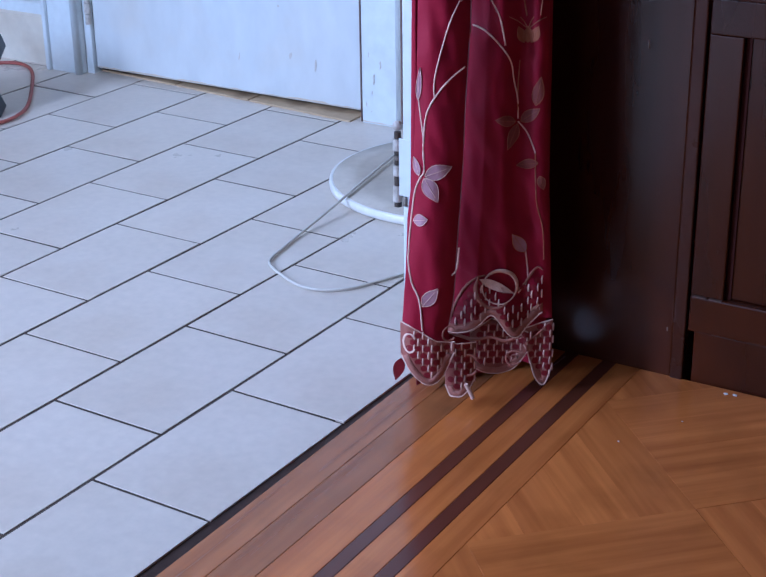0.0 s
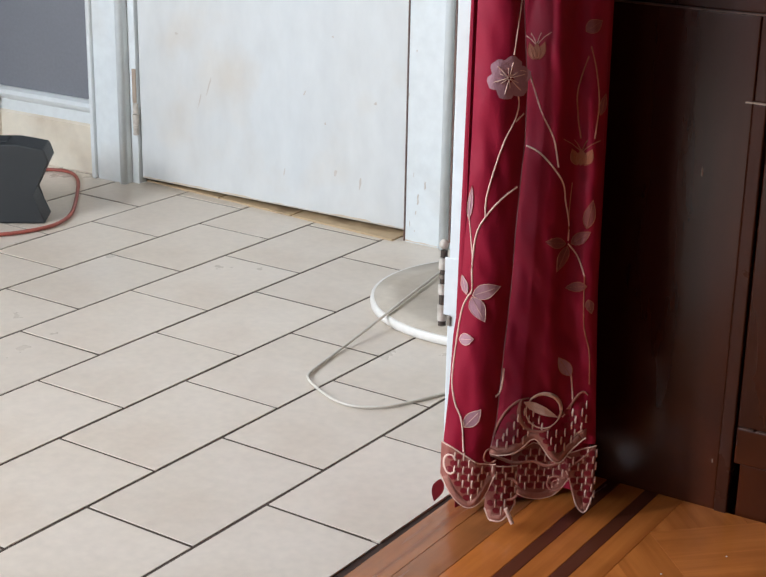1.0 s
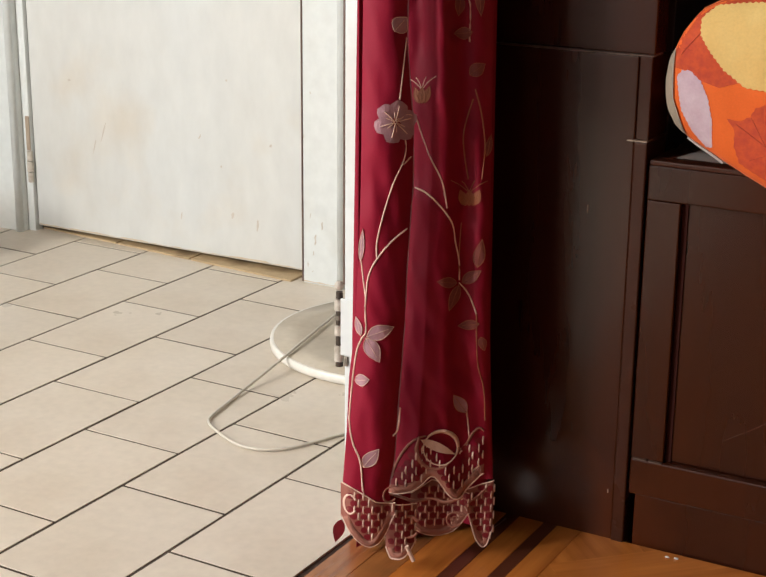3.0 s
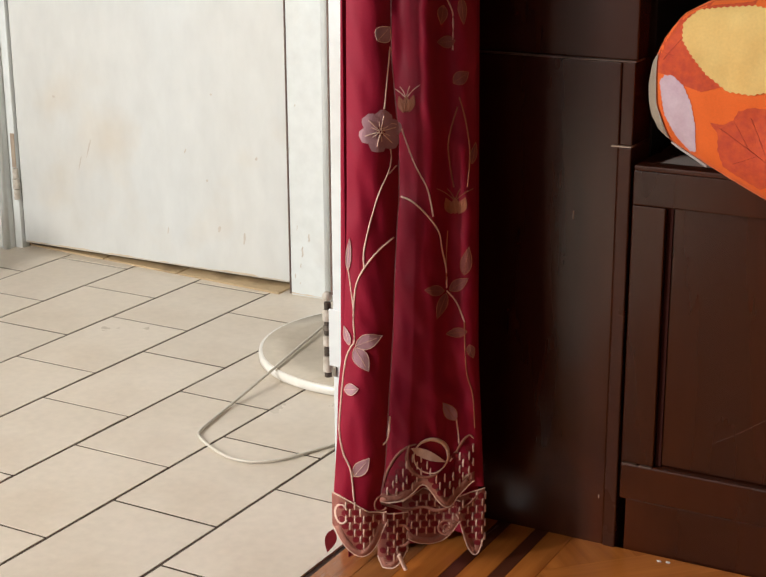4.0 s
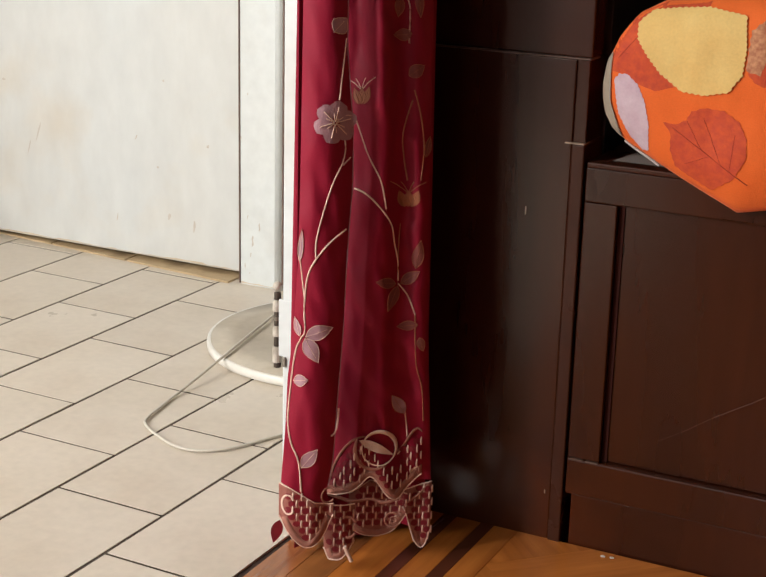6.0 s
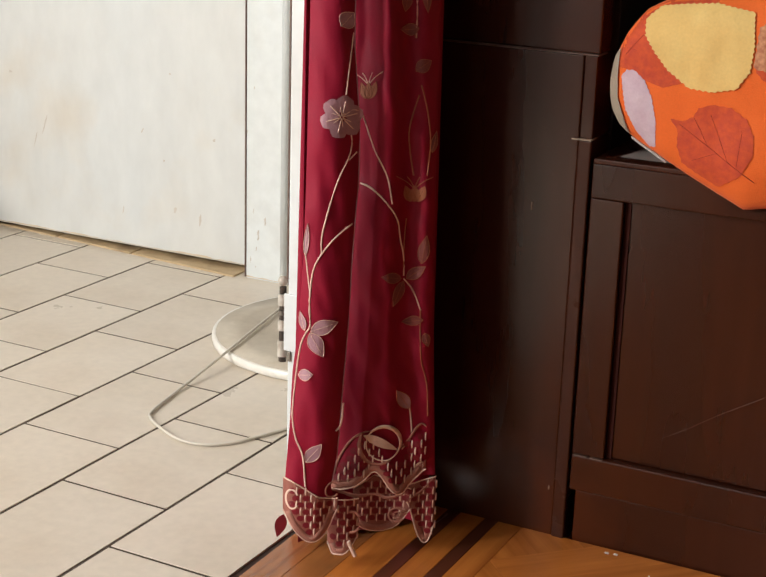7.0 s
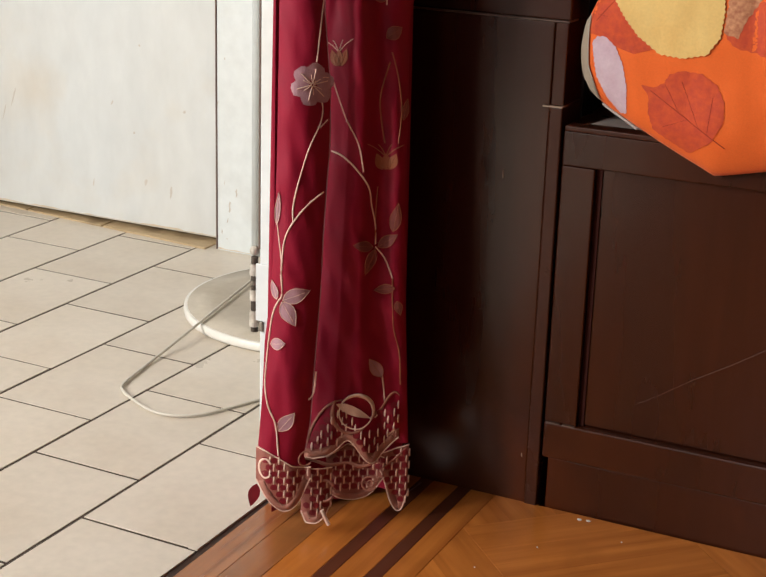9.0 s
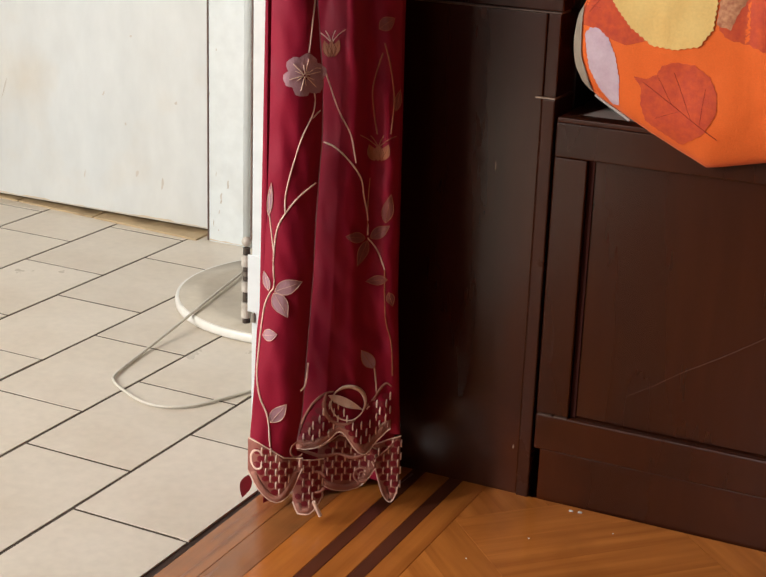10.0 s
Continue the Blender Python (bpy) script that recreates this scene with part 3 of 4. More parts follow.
print_on("leaf_print", ((0.856, 0.646), (0.872, 0.644), (0.884, 0.651), (0.890, 0.662), (0.905, 0.668), (0.929, 0.667), (0.948, 0.655), (0.958, 0.636), (0.959, 0.612), (0.945, 0.585), (0.918, 0.567), (0.893, 0.580), (0.872, 0.592), (0.866, 0.612), (0.866, 0.633)), RUST, 0.0004, 0.005, 0.0005)
print_on("leaf_print", ((0.954, 0.713), (0.958, 0.74), (0.975, 0.765), (1.02, 0.77), (1.06, 0.74), (1.05, 0.70), (1.016, 0.688), (0.990, 0.697), (0.967, 0.701)), RUST, 0.0003, 0.006, 0.001)
print_on("leaf_print", ((0.951, 0.72), (0.953, 0.775), (0.975, 0.80), (0.99, 0.77), (0.975, 0.74), (0.968, 0.715)), SPECK, 0.0006, 0.006, 0.001)
for base, tip, r in (((0.962, 0.580), (0.868, 0.640), 0.0009), ((0.93, 0.600), (0.905, 0.655), 0.0005), ((0.915, 0.610), (0.885, 0.597), 0.0005), ((0.905, 0.616), (0.885, 0.650), 0.0005), ((0.94, 0.595), (0.944, 0.640), 0.0005),
                     ((0.795, 0.720), (0.818, 0.752), 0.0007), ((0.797, 0.73), (0.81, 0.728), 0.0005)):
    line = [printed(base[0] + (tip[0] - base[0]) * k / 6, base[1] + (tip[1] - base[1]) * k / 6, 0.0010) for k in range(7)]
    part("vein", tube(line, 0.6 * r, 5, 1), MAROON, cushion)
print_on("lining", ((0.7735, 0.683), (0.7742, 0.700), (0.782, 0.728), (0.790, 0.738), (0.789, 0.700), (0.790, 0.665), (0.806, 0.622), (0.800, 0.623), (0.782, 0.642)), BEIGE, 0.0022, 0.005)
part("piping", tube([cushion_place(*q) for q in ((0.806, 0.516, 0.6165), (0.82, 0.512, 0.609), (0.842, 0.508, 0.598), (0.856, 0.506, 0.590))], 0.0017, 7, 4), GLEAMLINING, cushion, "white edge of the lining")


# ---- curtain ----
AX, NX = Vector((0.8713, 0.4907, 0)), Vector((0.4907, -0.8713, 0))
HANG = Vector((0.515, 0.2985, 0))
LEFT = ((0.10, -0.098), (0.13, -0.097), (0.20, -0.092), (0.28, -0.089), (0.35, -0.081), (0.45, -0.076), (0.55, -0.074), (0.80, -0.072), (2.15, -0.085))
FOLD = ((0.09, -0.028), (0.11, -0.033), (0.16, -0.025), (0.24, -0.021), (0.35, -0.014), (0.42, -0.012), (0.485, -0.009), (0.55, -0.005), (0.62, -0.005), (0.73, -0.015), (0.80, -0.015), (2.15, -0.02))
RIGHT = ((0.09, 0.120), (0.13, 0.118), (0.35, 0.107), (0.55, 0.102), (0.80, 0.100), (2.15, 0.110))
HEM_A = ((-0.100, 0.124), (-0.085, 0.118), (-0.069, 0.108), (-0.049, 0.095), (-0.030, 0.092), (-0.010, 0.096))
HEM_OVER = ((-0.05, 0.097), (-0.035, 0.096), (-0.020, 0.097), (-0.004, 0.101), (0.012, 0.113), (0.025, 0.127), (0.031, 0.130), (0.038, 0.122), (0.052, 0.100), (0.062, 0.092), (0.070, 0.092), (0.078, 0.103), (0.085, 0.112), (0.100, 0.118), (0.126, 0.118))


def on_curtain(a, z, d):
    p = HANG + AX * a * 0.984 + NX * d
    return Vector((p.x, p.y, 0.0146 + 0.9925 * max(z - 0.003, 0.002)))


def left_depth(a, z):
    s = (a - along(LEFT, z)) / (along(FOLD, z) - along(LEFT, z))
    s = min(max(s, 0), 1)
    return 0.012 + 0.024 * math.sin(math.pi * (0.12 + 0.80 * s)) ** 0.8 + 0.006 * noise.noise((a * 20, z * 6, 1.0)) + 0.0016 * noise.noise((a * 55, z * 22, 3.0)) + 0.004 * math.sin(9 * z + 30 * a) * s + 0.0042 * noise.noise((a * 26 + z * 8, z * 12, 6.0)) + 0.0020 * noise.noise((a * 55 + z * 20, z * 25, 7.0))


def right_depth(a, z):
    s = (a - along(FOLD, z)) / (along(RIGHT, z) - along(FOLD, z))
    d = -0.004 - 0.012 * s + 0.008 * math.sin(2 * math.pi * (1.15 * s - 0.18 + 0.12 * math.sin(4 * z))) * min(1, 0.4 + z)
    d += 0.006 * math.sin(2 * math.pi * (2.3 * s + 0.45 * z)) * min(1, z * 1.6) + 0.006 * noise.noise((a * 26, z * 6, 5.0)) + 0.0022 * noise.noise((a * 60, z * 20, 4.0))
    return d - 0.022 * max(0, s - 0.55) ** 2 / 0.2025 - 0.022 * max(0, 0.24 - s) / 0.24 + 0.0065 * noise.noise((a * 30 + z * 9, z * 13, 8.0)) + 0.0034 * noise.noise((a * 55 + z * 22, z * 27, 2.0))


def on_left(a, z, lift):
    d = left_depth(a, z)
    return on_curtain(a, z + 0.25 * d, d + lift)


def on_right(a, z, lift):
    d = right_depth(a, z)
    return on_curtain(a, z + 0.25 * d, d + lift)


def sheet_of(left, right, low, surface, wrap_l, wrap_r, nu=72, nv=190):
    """A hanging cloth between two edges, turned back at both of them."""
    bm = bmesh.new()
    grid = []
    for i in range(-4, nu + 5):
        column = []
        for j in range(nv + 1):
            s = min(max(i / nu, 0), 1)
            f = (j / nv) ** 1.6
            z = 0.12 + 2.03 * f
            a = along(left, z) + (along(right, z) - along(left, z)) * s
            z0 = low(a)
            z = z0 + (2.13 - z0) * f
            a = along(left, z) + (along(right, z) - along(left, z)) * s
            p = surface(a, z, 0)
            if i < 0:
                p = p - NX * wrap_l * (-i) / 4 + AX * wrap_l * 0.25 * (i / 4) ** 2
            if i > nu:
                p = p - NX * wrap_r * (i - nu) / 4 - AX * wrap_r * 0.25 * ((i - nu) / 4) ** 2
            column.append(bm.verts.new(p))
        grid.append(column)
    for a, b in zip(grid, grid[1:]):
        for j in range(nv):
            bm.faces.new((a[j], b[j], b[j + 1], a[j + 1]))
    return bm


def thick(ob, t):
    m = ob.modifiers.new("cloth", "SOLIDIFY")
    m.thickness, m.offset = t, -1
    return ob


curtain = thing("curtain", (0.50, 0.33, 0.02), "gathered crimson curtain with embroidered flowers and scalloped lace hem", "curtain")
thick(part("front_fold", sheet_of(LEFT, FOLD, lambda a: along(HEM_A, a) + 0.001, on_left, 0.02, 0.018), CRIMSON, curtain, smooth=True), 0.0012)
thick(part("back_fold", sheet_of(FOLD, RIGHT, lambda a: along(HEM_OVER, a) + 0.001, on_right, 0.004, 0.02), CRIMSON, curtain, smooth=True), 0.0012)
# Mostly hidden rear sheet, added to block light under the hem.
REAR_L, REAR_R = ((0.0, -0.090), (2.2, -0.065)), ((0.0, 0.116), (2.2, 0.095))
thick(part("rear_fold", sheet_of(REAR_L, REAR_R, lambda a: 0.008 if a < 0.05 else 0.022, lambda a, z, d: Vector((0, 0, -0.0125)) + on_curtain(a, z, -0.095 + 0.010 * math.sin(75 * a + 2 * z) + d), 0.01, 0.01, 40, 60), CRIMSON, curtain, smooth=True), 0.0012)
# unseen sheet added to stop kitchen light between curtain and jamb
bm = bmesh.new()
stop_rows = []
for i in range(41):
    u = i / 40
    wave = 0.010 * math.sin(2 * math.pi * 4 * u) * math.sin(math.pi * u)
    stop_rows.append([bm.verts.new((0.432 + 0.028 * u + wave, 0.290 + 0.228 * u, z)) for z in (0.012, 0.5, 1.2, 2.14)])
for a, b in zip(stop_rows, stop_rows[1:]):
    for k in range(3):
        bm.faces.new((a[k], b[k], b[k + 1], a[k + 1]))
thick(part("side_fold", bm, CRIMSON, curtain, smooth=True), 0.0012)
# raised selvedge of the front fold
part("selvedge", tube([on_left(along(FOLD, z) + 0.0005, z, 0.0) for z in np.linspace(0.12, 2.1, 60)], 0.0008, 6, 1), LILAC, curtain)


def stitch(points, surface, r=0.0011, mat=THREAD, name="stem"):
    pts = [Vector((a, z, 0)) for a, z in points]
    fine_pts = []
    for i in range(len(pts) - 1):
        a, b, c, d = pts[max(i - 1, 0)], pts[i], pts[i + 1], pts[min(i + 2, len(pts) - 1)]
        for k in range(5):
            t = k / 5
            fine_pts.append(0.5 * (2 * b + (c - a) * t + (2 * a - 5 * b + 4 * c - d) * t * t + (3 * b - a - 3 * c + d) * t ** 3))
    fine_pts.append(pts[-1])
    return part(name, tube([surface(p.x, p.y, 0.0002) for p in fine_pts], r, 6, 1), mat, curtain)


def leaf(base, tip, width, surface, mat=LILAC, rim=THREAD):
    outline = leaf_outline(base, tip, width)
    ob = part("leaf", patch(outline, surface, 0.0012, 3), mat, curtain)
    ring = [surface(x, z, 0.0016) for x, z in outline + outline[:1]]
    part("rim", tube(ring, 0.0004, 5, 1), rim, ob)
    part("midrib", tube([surface(base[0] + (tip[0] - base[0]) * k / 5, base[1] + (tip[1] - base[1]) * k / 5, 0.0018) for k in range(5)], 0.0003, 5, 1), rim, ob)
    return ob


L, R = on_left, on_right
stitch(((-0.024, 0.661), (-0.019, 0.711), (-0.016, 0.742)), L)
stitch(((-0.021, 0.623), (-0.015, 0.603), (-0.018, 0.581), (-0.031, 0.551), (-0.043, 0.512), (-0.052, 0.472), (-0.052, 0.448)), L)
stitch(((-0.008, 0.587), (-0.018, 0.576)), L)
stitch(((-0.012, 0.490), (-0.033, 0.472), (-0.052, 0.448), (-0.063, 0.424), (-0.067, 0.383), (-0.066, 0.348), (-0.071, 0.338), (-0.078, 0.320), (-0.083, 0.285), (-0.087, 0.241), (-0.088, 0.212), (-0.083, 0.183), (-0.073, 0.157), (-0.069, 0.112)), L, 0.0013)
stitch(((-0.073, 0.445), (-0.067, 0.395)), L, 0.0010)
stitch(((0.000, 0.638), (0.017, 0.590), (0.034, 0.555), (0.042, 0.518)), R)
stitch(((-0.001, 0.546), (0.015, 0.538), (0.035, 0.518), (0.050, 0.496), (0.055, 0.471), (0.061, 0.444), (0.062, 0.417)), R, 0.0013)
stitch(((0.062, 0.413), (0.076, 0.396), (0.087, 0.368)), R)
stitch(((0.077, 0.680), (0.086, 0.648), (0.092, 0.604), (0.089, 0.558)), R, 0.0011, BRONZE)
stitch(((0.075, 0.667), (0.063, 0.623), (0.065, 0.591), (0.071, 0.558)), R, 0.0011, BRONZE)
stitch(((0.077, 0.225), (0.081, 0.181), (0.068, 0.160)), R)
stitch(((0.056, 0.815), (0.066, 0.795), (0.068, 0.779), (0.068, 0.742)), R, 0.0011)
stitch(((0.063, 0.498), (0.061, 0.458), (0.062, 0.417)), R, 0.0010, BRONZE)
stitch(((0.087, 0.368), (0.090, 0.30), (0.100, 0.26), (0.104, 0.21)), R, 0.0009, BRONZE)
stitch(((-0.004, 0.546), (-0.0045, 0.535), (-0.007, 0.525)), R, 0.0015)
stitch(((-0.018, 0.236), (-0.021, 0.205), (-0.028, 0.195)), L, 0.0014)
for base, tip, w, s in (((-0.065, 0.340), (-0.028, 0.354), 0.021, L), ((-0.066, 0.338), (-0.047, 0.304), 0.021, L), ((-0.073, 0.341), (-0.080, 0.368), 0.009, L), ((-0.081, 0.277), (-0.061, 0.279), 0.017, L),
                        ((-0.069, 0.149), (-0.047, 0.177), 0.019, L), ((-0.032, 0.748), (-0.016, 0.767), 0.022, L), ((-0.074, 0.445), (-0.071, 0.49), 0.007, L)):
    leaf(base, tip, w, s)
for base, tip, w in (((0.077, 0.222), (0.057, 0.251), 0.018), ((0.059, 0.413), (0.030, 0.416), 0.015), ((0.062, 0.410), (0.048, 0.374), 0.015), ((0.066, 0.413), (0.092, 0.431), 0.016), ((0.091, 0.354), (0.061, 0.351), 0.014),
                     ((0.071, 0.755), (0.046, 0.751), 0.016), ((0.069, 0.699), (0.090, 0.714), 0.018), ((0.055, 0.80), (0.052, 0.775), 0.014), ((0.078, 0.81), (0.082, 0.775), 0.012), ((0.095, 0.59), (0.101, 0.62), 0.010)):
    leaf(base, tip, w, R, LILAC if base[1] < 0.30 else SHADEDLILAC, BRONZE)
leaf((0.090, 0.123), (0.098, 0.142), 0.012, R, THREAD)
leaf((0.086, 0.435), (0.092, 0.475), 0.016, R, SHADEDLILAC, BRONZE)
leaf((0.094, 0.335), (0.100, 0.315), 0.012, R, SHADEDLILAC, BRONZE)


def blossom(ca, cz, r, surface, mat, rim, petals=6, turn=0.3):
    root = None
    for k in range(petals):
        f = turn + 2 * math.pi * k / petals
        outline = []
        for g in np.linspace(0, 2 * math.pi, 15)[:-1]:
            outline.append((ca + r * (0.58 * math.cos(f) + 0.42 * math.cos(g) * (1 + 0.06 * math.sin(5 * g))), cz + r * (0.58 * math.sin(f) + 0.40 * math.sin(g) * (1 + 0.06 * math.sin(5 * g)))))
        ob = part("petal", patch(outline, surface, 0.0011 + 0.0003 * k, 3), mat, curtain)
        part("rib", tube([surface(ca + r * u * math.cos(f), cz + r * u * math.sin(f), 0.0030) for u in (0.05, 0.25, 0.5, 0.72)], 0.0007, 5, 1), rim, ob)
        part("rib", tube([surface(ca + r * u * math.cos(f + 0.35), cz + r * u * math.sin(f + 0.35), 0.0030) for u in (0.05, 0.25, 0.45)], 0.0006, 5, 1), rim, ob)


blossom(-0.029, 0.632, 0.029, L, LILAC, THREAD)
stitch(((-0.029, 0.634), (-0.015, 0.642), (-0.006, 0.641)), L, 0.0010)
for ca, cz, w in ((0.006, 0.678, 0.016), (0.073, 0.540, 0.022)):
    for k, lean in enumerate((-0.5, 0.0, 0.5)):
        leaf((ca + lean * w * 0.4, cz - 0.018), (ca + lean * w * 1.2, cz + 0.004), w * 0.6, R, BRONZE, BRONZE)
    for lean in (-1.2, -0.5, 0.3, 1.1):
        stitch(((ca, cz), (ca + lean * w * 0.5, cz + 0.010), (ca + lean * w, cz + 0.016)), R, 0.0007, THREAD if ca < 0.05 else BRONZE, "stamen")


def ribbon(points, width, surface, lift, mat, parent, name, label="", steps=4):
    """A flat embroidered band along a line on the cloth; width is a number or one for each point."""
    wide = list(width) if isinstance(width, (tuple, list)) else [width] * len(points)
    p = [Vector((a, z)) for a, z in points]
    line, ws = [], []
    for i in range(len(p) - 1):
        a, b, c, d = p[max(i - 1, 0)], p[i], p[i + 1], p[min(i + 2, len(p) - 1)]
        for k in range(steps):
            t = k / steps
            line.append(0.5 * (2 * b + (c - a) * t + (2 * a - 5 * b + 4 * c - d) * t * t + (3 * b - a - 3 * c + d) * t ** 3))
            ws.append(wide[i] + (wide[i + 1] - wide[i]) * t)
    line.append(p[-1]), ws.append(wide[-1])
    bm = bmesh.new()
    rows = []
    for i, q in enumerate(line):
        way = (line[min(i + 1, len(line) - 1)] - line[max(i - 1, 0)]).normalized()
        side = Vector((-way.y, way.x)) * ws[i] / 2
        rows.append([bm.verts.new(surface(q.x + side.x * u, q.y + side.y * u, lift + 0.0003 * (1 - u * u))) for u in (-1, 0, 1)])
    for a, b in zip(rows, rows[1:]):
        for k in range(2):
            bm.faces.new((a[k], a[k + 1], b[k + 1], b[k]))
    return thick(part(name, bm, mat, parent, label, smooth=True), 0.0006)


def lace(top, low, depth, name="scallop", plate=True, band=0.010):
    """A scallop of brick-like red cells between pale stitches, with a broad corded border."""
    a0, a1 = low[0][0], low[-1][0]
    low = [(a, sum(along(low, a + k) for k in (-0.0045, -0.003, -0.0015, 0, 0.0015, 0.003, 0.0045)) / 7) for a in np.linspace(a0, a1, 60)]
    surf = lambda a, z, lift: on_curtain(a, z + 0.25 * depth(a, z), depth(a, z) + lift)
    bm = bmesh.new()
    n, m = 30, 12
    roof = (lambda a: along(top, a)) if plate else (lambda a: min(along(top, a), along(low, a) + band + 0.004))
    grid = [[bm.verts.new(surf(a, along(low, a) + (roof(a) - along(low, a)) * j / m, 0)) for j in range(m + 1)] for a in np.linspace(a0, a1, n)]
    for p, q in zip(grid, grid[1:]):
        for j in range(m):
            bm.faces.new((p[j], q[j], q[j + 1], p[j + 1]))
    ob = thick(part(name, bm, NET, curtain, "rose net lace", smooth=True), 0.0008)
    edge = [(a, along(low, a)) for a in np.linspace(a0, a1, 34)]
    part("cord", tube([surf(a, z, 0.0005) for a, z in edge], 0.0011, 6, 1), THREAD, ob)
    mids = [(Vector(edge[k]) + Vector((-(edge[k + 1][1] - edge[k - 1][1]), edge[k + 1][0] - edge[k - 1][0])).normalized() * band * 0.5) for k in range(1, 33)]
    ribbon([tuple(v) for v in mids], band * 0.92, surf, 0.0006, BAND, ob, "border", "tan rose tulle border", 1)
    if plate:
        part("cord", tube([surf(a, along(top, a), 0.0008) for a, z in edge], 0.0009, 6, 1), THREAD, ob)
    step, rise = 0.0136, 0.0106
    for row in range(20):
        for col in range(-12, 16):
            a, z = (col + 0.5 * (row % 2)) * step + 0.0012 * math.sin(3.1 * row + col), 0.010 + row * rise + 0.0008 * math.sin(1.7 * col + row)
            if not (a0 + 0.005 < a < a1 - 0.003 and along(low, a) + band + 0.004 < z < along(top, a) - 0.004):
                continue
            wide, tall = 0.0054 + 0.0004 * math.sin(5 * col + row), 0.0048 + 0.0004 * math.sin(2 * col - 3 * row)
            cell = [(a + wide * math.cos(f) * (1 - 0.04 * math.cos(4 * f)), z + tall * math.sin(f) * (1 - 0.04 * math.cos(4 * f))) for f in (math.pi / 8 + math.pi / 4 * k for k in range(8))]
            part("cell", patch(cell, surf, 0.0011, 1), CELL, ob)
            ribbon([(a + 0.0067, z - 0.0060), (a + 0.0065, z), (a + 0.0070, z + 0.0060)], (0.0018, 0.0027, 0.0016), surf, 0.0010, THREAD, ob, "bar", "", 1)
    return ob


lace(HEM_A, ((-0.100, 0.078), (-0.092, 0.058), (-0.080, 0.040), (-0.068, 0.029), (-0.058, 0.026), (-0.047, 0.031), (-0.037, 0.044), (-0.029, 0.062), (-0.023, 0.081)), lambda a, z: left_depth(a, 0.12) + 0.001 - 0.06 * max(0, 0.09 - z) * 0.2)
lace(((-0.036, 0.088), (0.006, 0.088)), ((-0.036, 0.030), (-0.033, 0.004), (-0.022, 0.003), (-0.012, 0.003), (0.000, 0.016), (0.008, 0.035)), lambda a, z: 0.004 + 0.010 * math.sin((a + 0.036) * 75))
lace(((0.000, 0.098), (0.030, 0.120), (0.085, 0.098)), ((0.000, 0.050), (0.010, 0.039), (0.025, 0.033), (0.043, 0.031), (0.060, 0.036), (0.072, 0.048), (0.084, 0.070)), lambda a, z: -0.024 + 0.004 * math.sin(a * 90))
lace(((0.078, 0.105), (0.120, 0.117)), ((0.078, 0.082), (0.085, 0.062), (0.092, 0.034), (0.099, 0.017), (0.108, 0.010), (0.115, 0.020), (0.120, 0.050)), lambda a, z: right_depth(a, 0.12) + 0.001)
lace(((-0.034, 0.112), (-0.026, 0.140), (-0.011, 0.167), (0.009, 0.190), (0.022, 0.190), (0.034, 0.160), (0.050, 0.140), (0.066, 0.156), (0.085, 0.188), (0.098, 0.198), (0.104, 0.165)),
     ((-0.034, 0.097), (-0.020, 0.097), (-0.004, 0.101), (0.012, 0.113), (0.025, 0.127), (0.031, 0.130), (0.038, 0.122), (0.052, 0.100), (0.062, 0.092), (0.070, 0.092), (0.078, 0.103), (0.085, 0.112), (0.104, 0.13)), lambda a, z: right_depth(a, z) + 0.002, "scallop", False, 0.011)
# embroidered ring with a leaf across it, and the scrolls round it
ON = lambda a, z, d: on_right(a, z, d + 0.0035)
turns = np.linspace(0, 2 * math.pi, 22)
ribbon([(0.041 + 0.025 * math.cos(f), 0.172 + 0.0255 * math.sin(f)) for f in turns], [0.0020 + 0.0042 * max(0.0, math.cos(f - 1.0)) for f in turns], ON, 0.0004, THREAD, curtain, "ring", "cream satin-stitch ring", 2)
ribbon([(0.010, 0.190), (0.006, 0.172), (0.010, 0.155), (0.022, 0.143), (0.038, 0.141), (0.052, 0.147)], (0.002, 0.005, 0.006, 0.005, 0.004, 0.002), ON, 0.0, BAND, curtain, "scroll", "tan scroll band")
ribbon([(-0.030, 0.112), (-0.023, 0.142), (-0.010, 0.168), (0.006, 0.186), (0.020, 0.190)], (0.002, 0.003, 0.0035, 0.003, 0.002), ON, -0.0015, BAND, curtain, "scroll")
ribbon([(0.060, 0.160), (0.075, 0.172), (0.086, 0.190), (0.096, 0.199), (0.103, 0.194)], (0.002, 0.003, 0.004, 0.003, 0.0015), ON, -0.0015, BAND, curtain, "scroll")
leaf((0.012, 0.186), (0.062, 0.162), 0.013, lambda a, z, d: on_right(a, z, d + 0.0042), THREAD)
for ca, cz, ra, tall, w in ((-0.087, 0.100, 0.009, 1.6, 0.0030), (-0.002, 0.056, 0.013, 1.25, 0.0042), (0.063, 0.056, 0.011, 1.0, 0.0032), (-0.031, 0.112, 0.009, 1.2, 0.0026), (0.064, 0.056, 0.005, 1.0, 0.0020)):
    flat = (lambda a, z, d: on_curtain(a, z, left_depth(a, 0.13) + 0.003 + d)) if ca < -0.01 else (lambda a, z, d: on_curtain(a, z, 0.012 + d)) if ca < 0.02 else (lambda a, z, d: on_curtain(a, z, -0.012 + d))
    ribbon([(ca + ra * math.cos(f), cz + tall * ra * math.sin(f)) for f in np.linspace(0.5, 5.7, 14)], w, flat, 0.0, THREAD if ca < -0.05 else BAND, curtain, "scroll", "", 2)
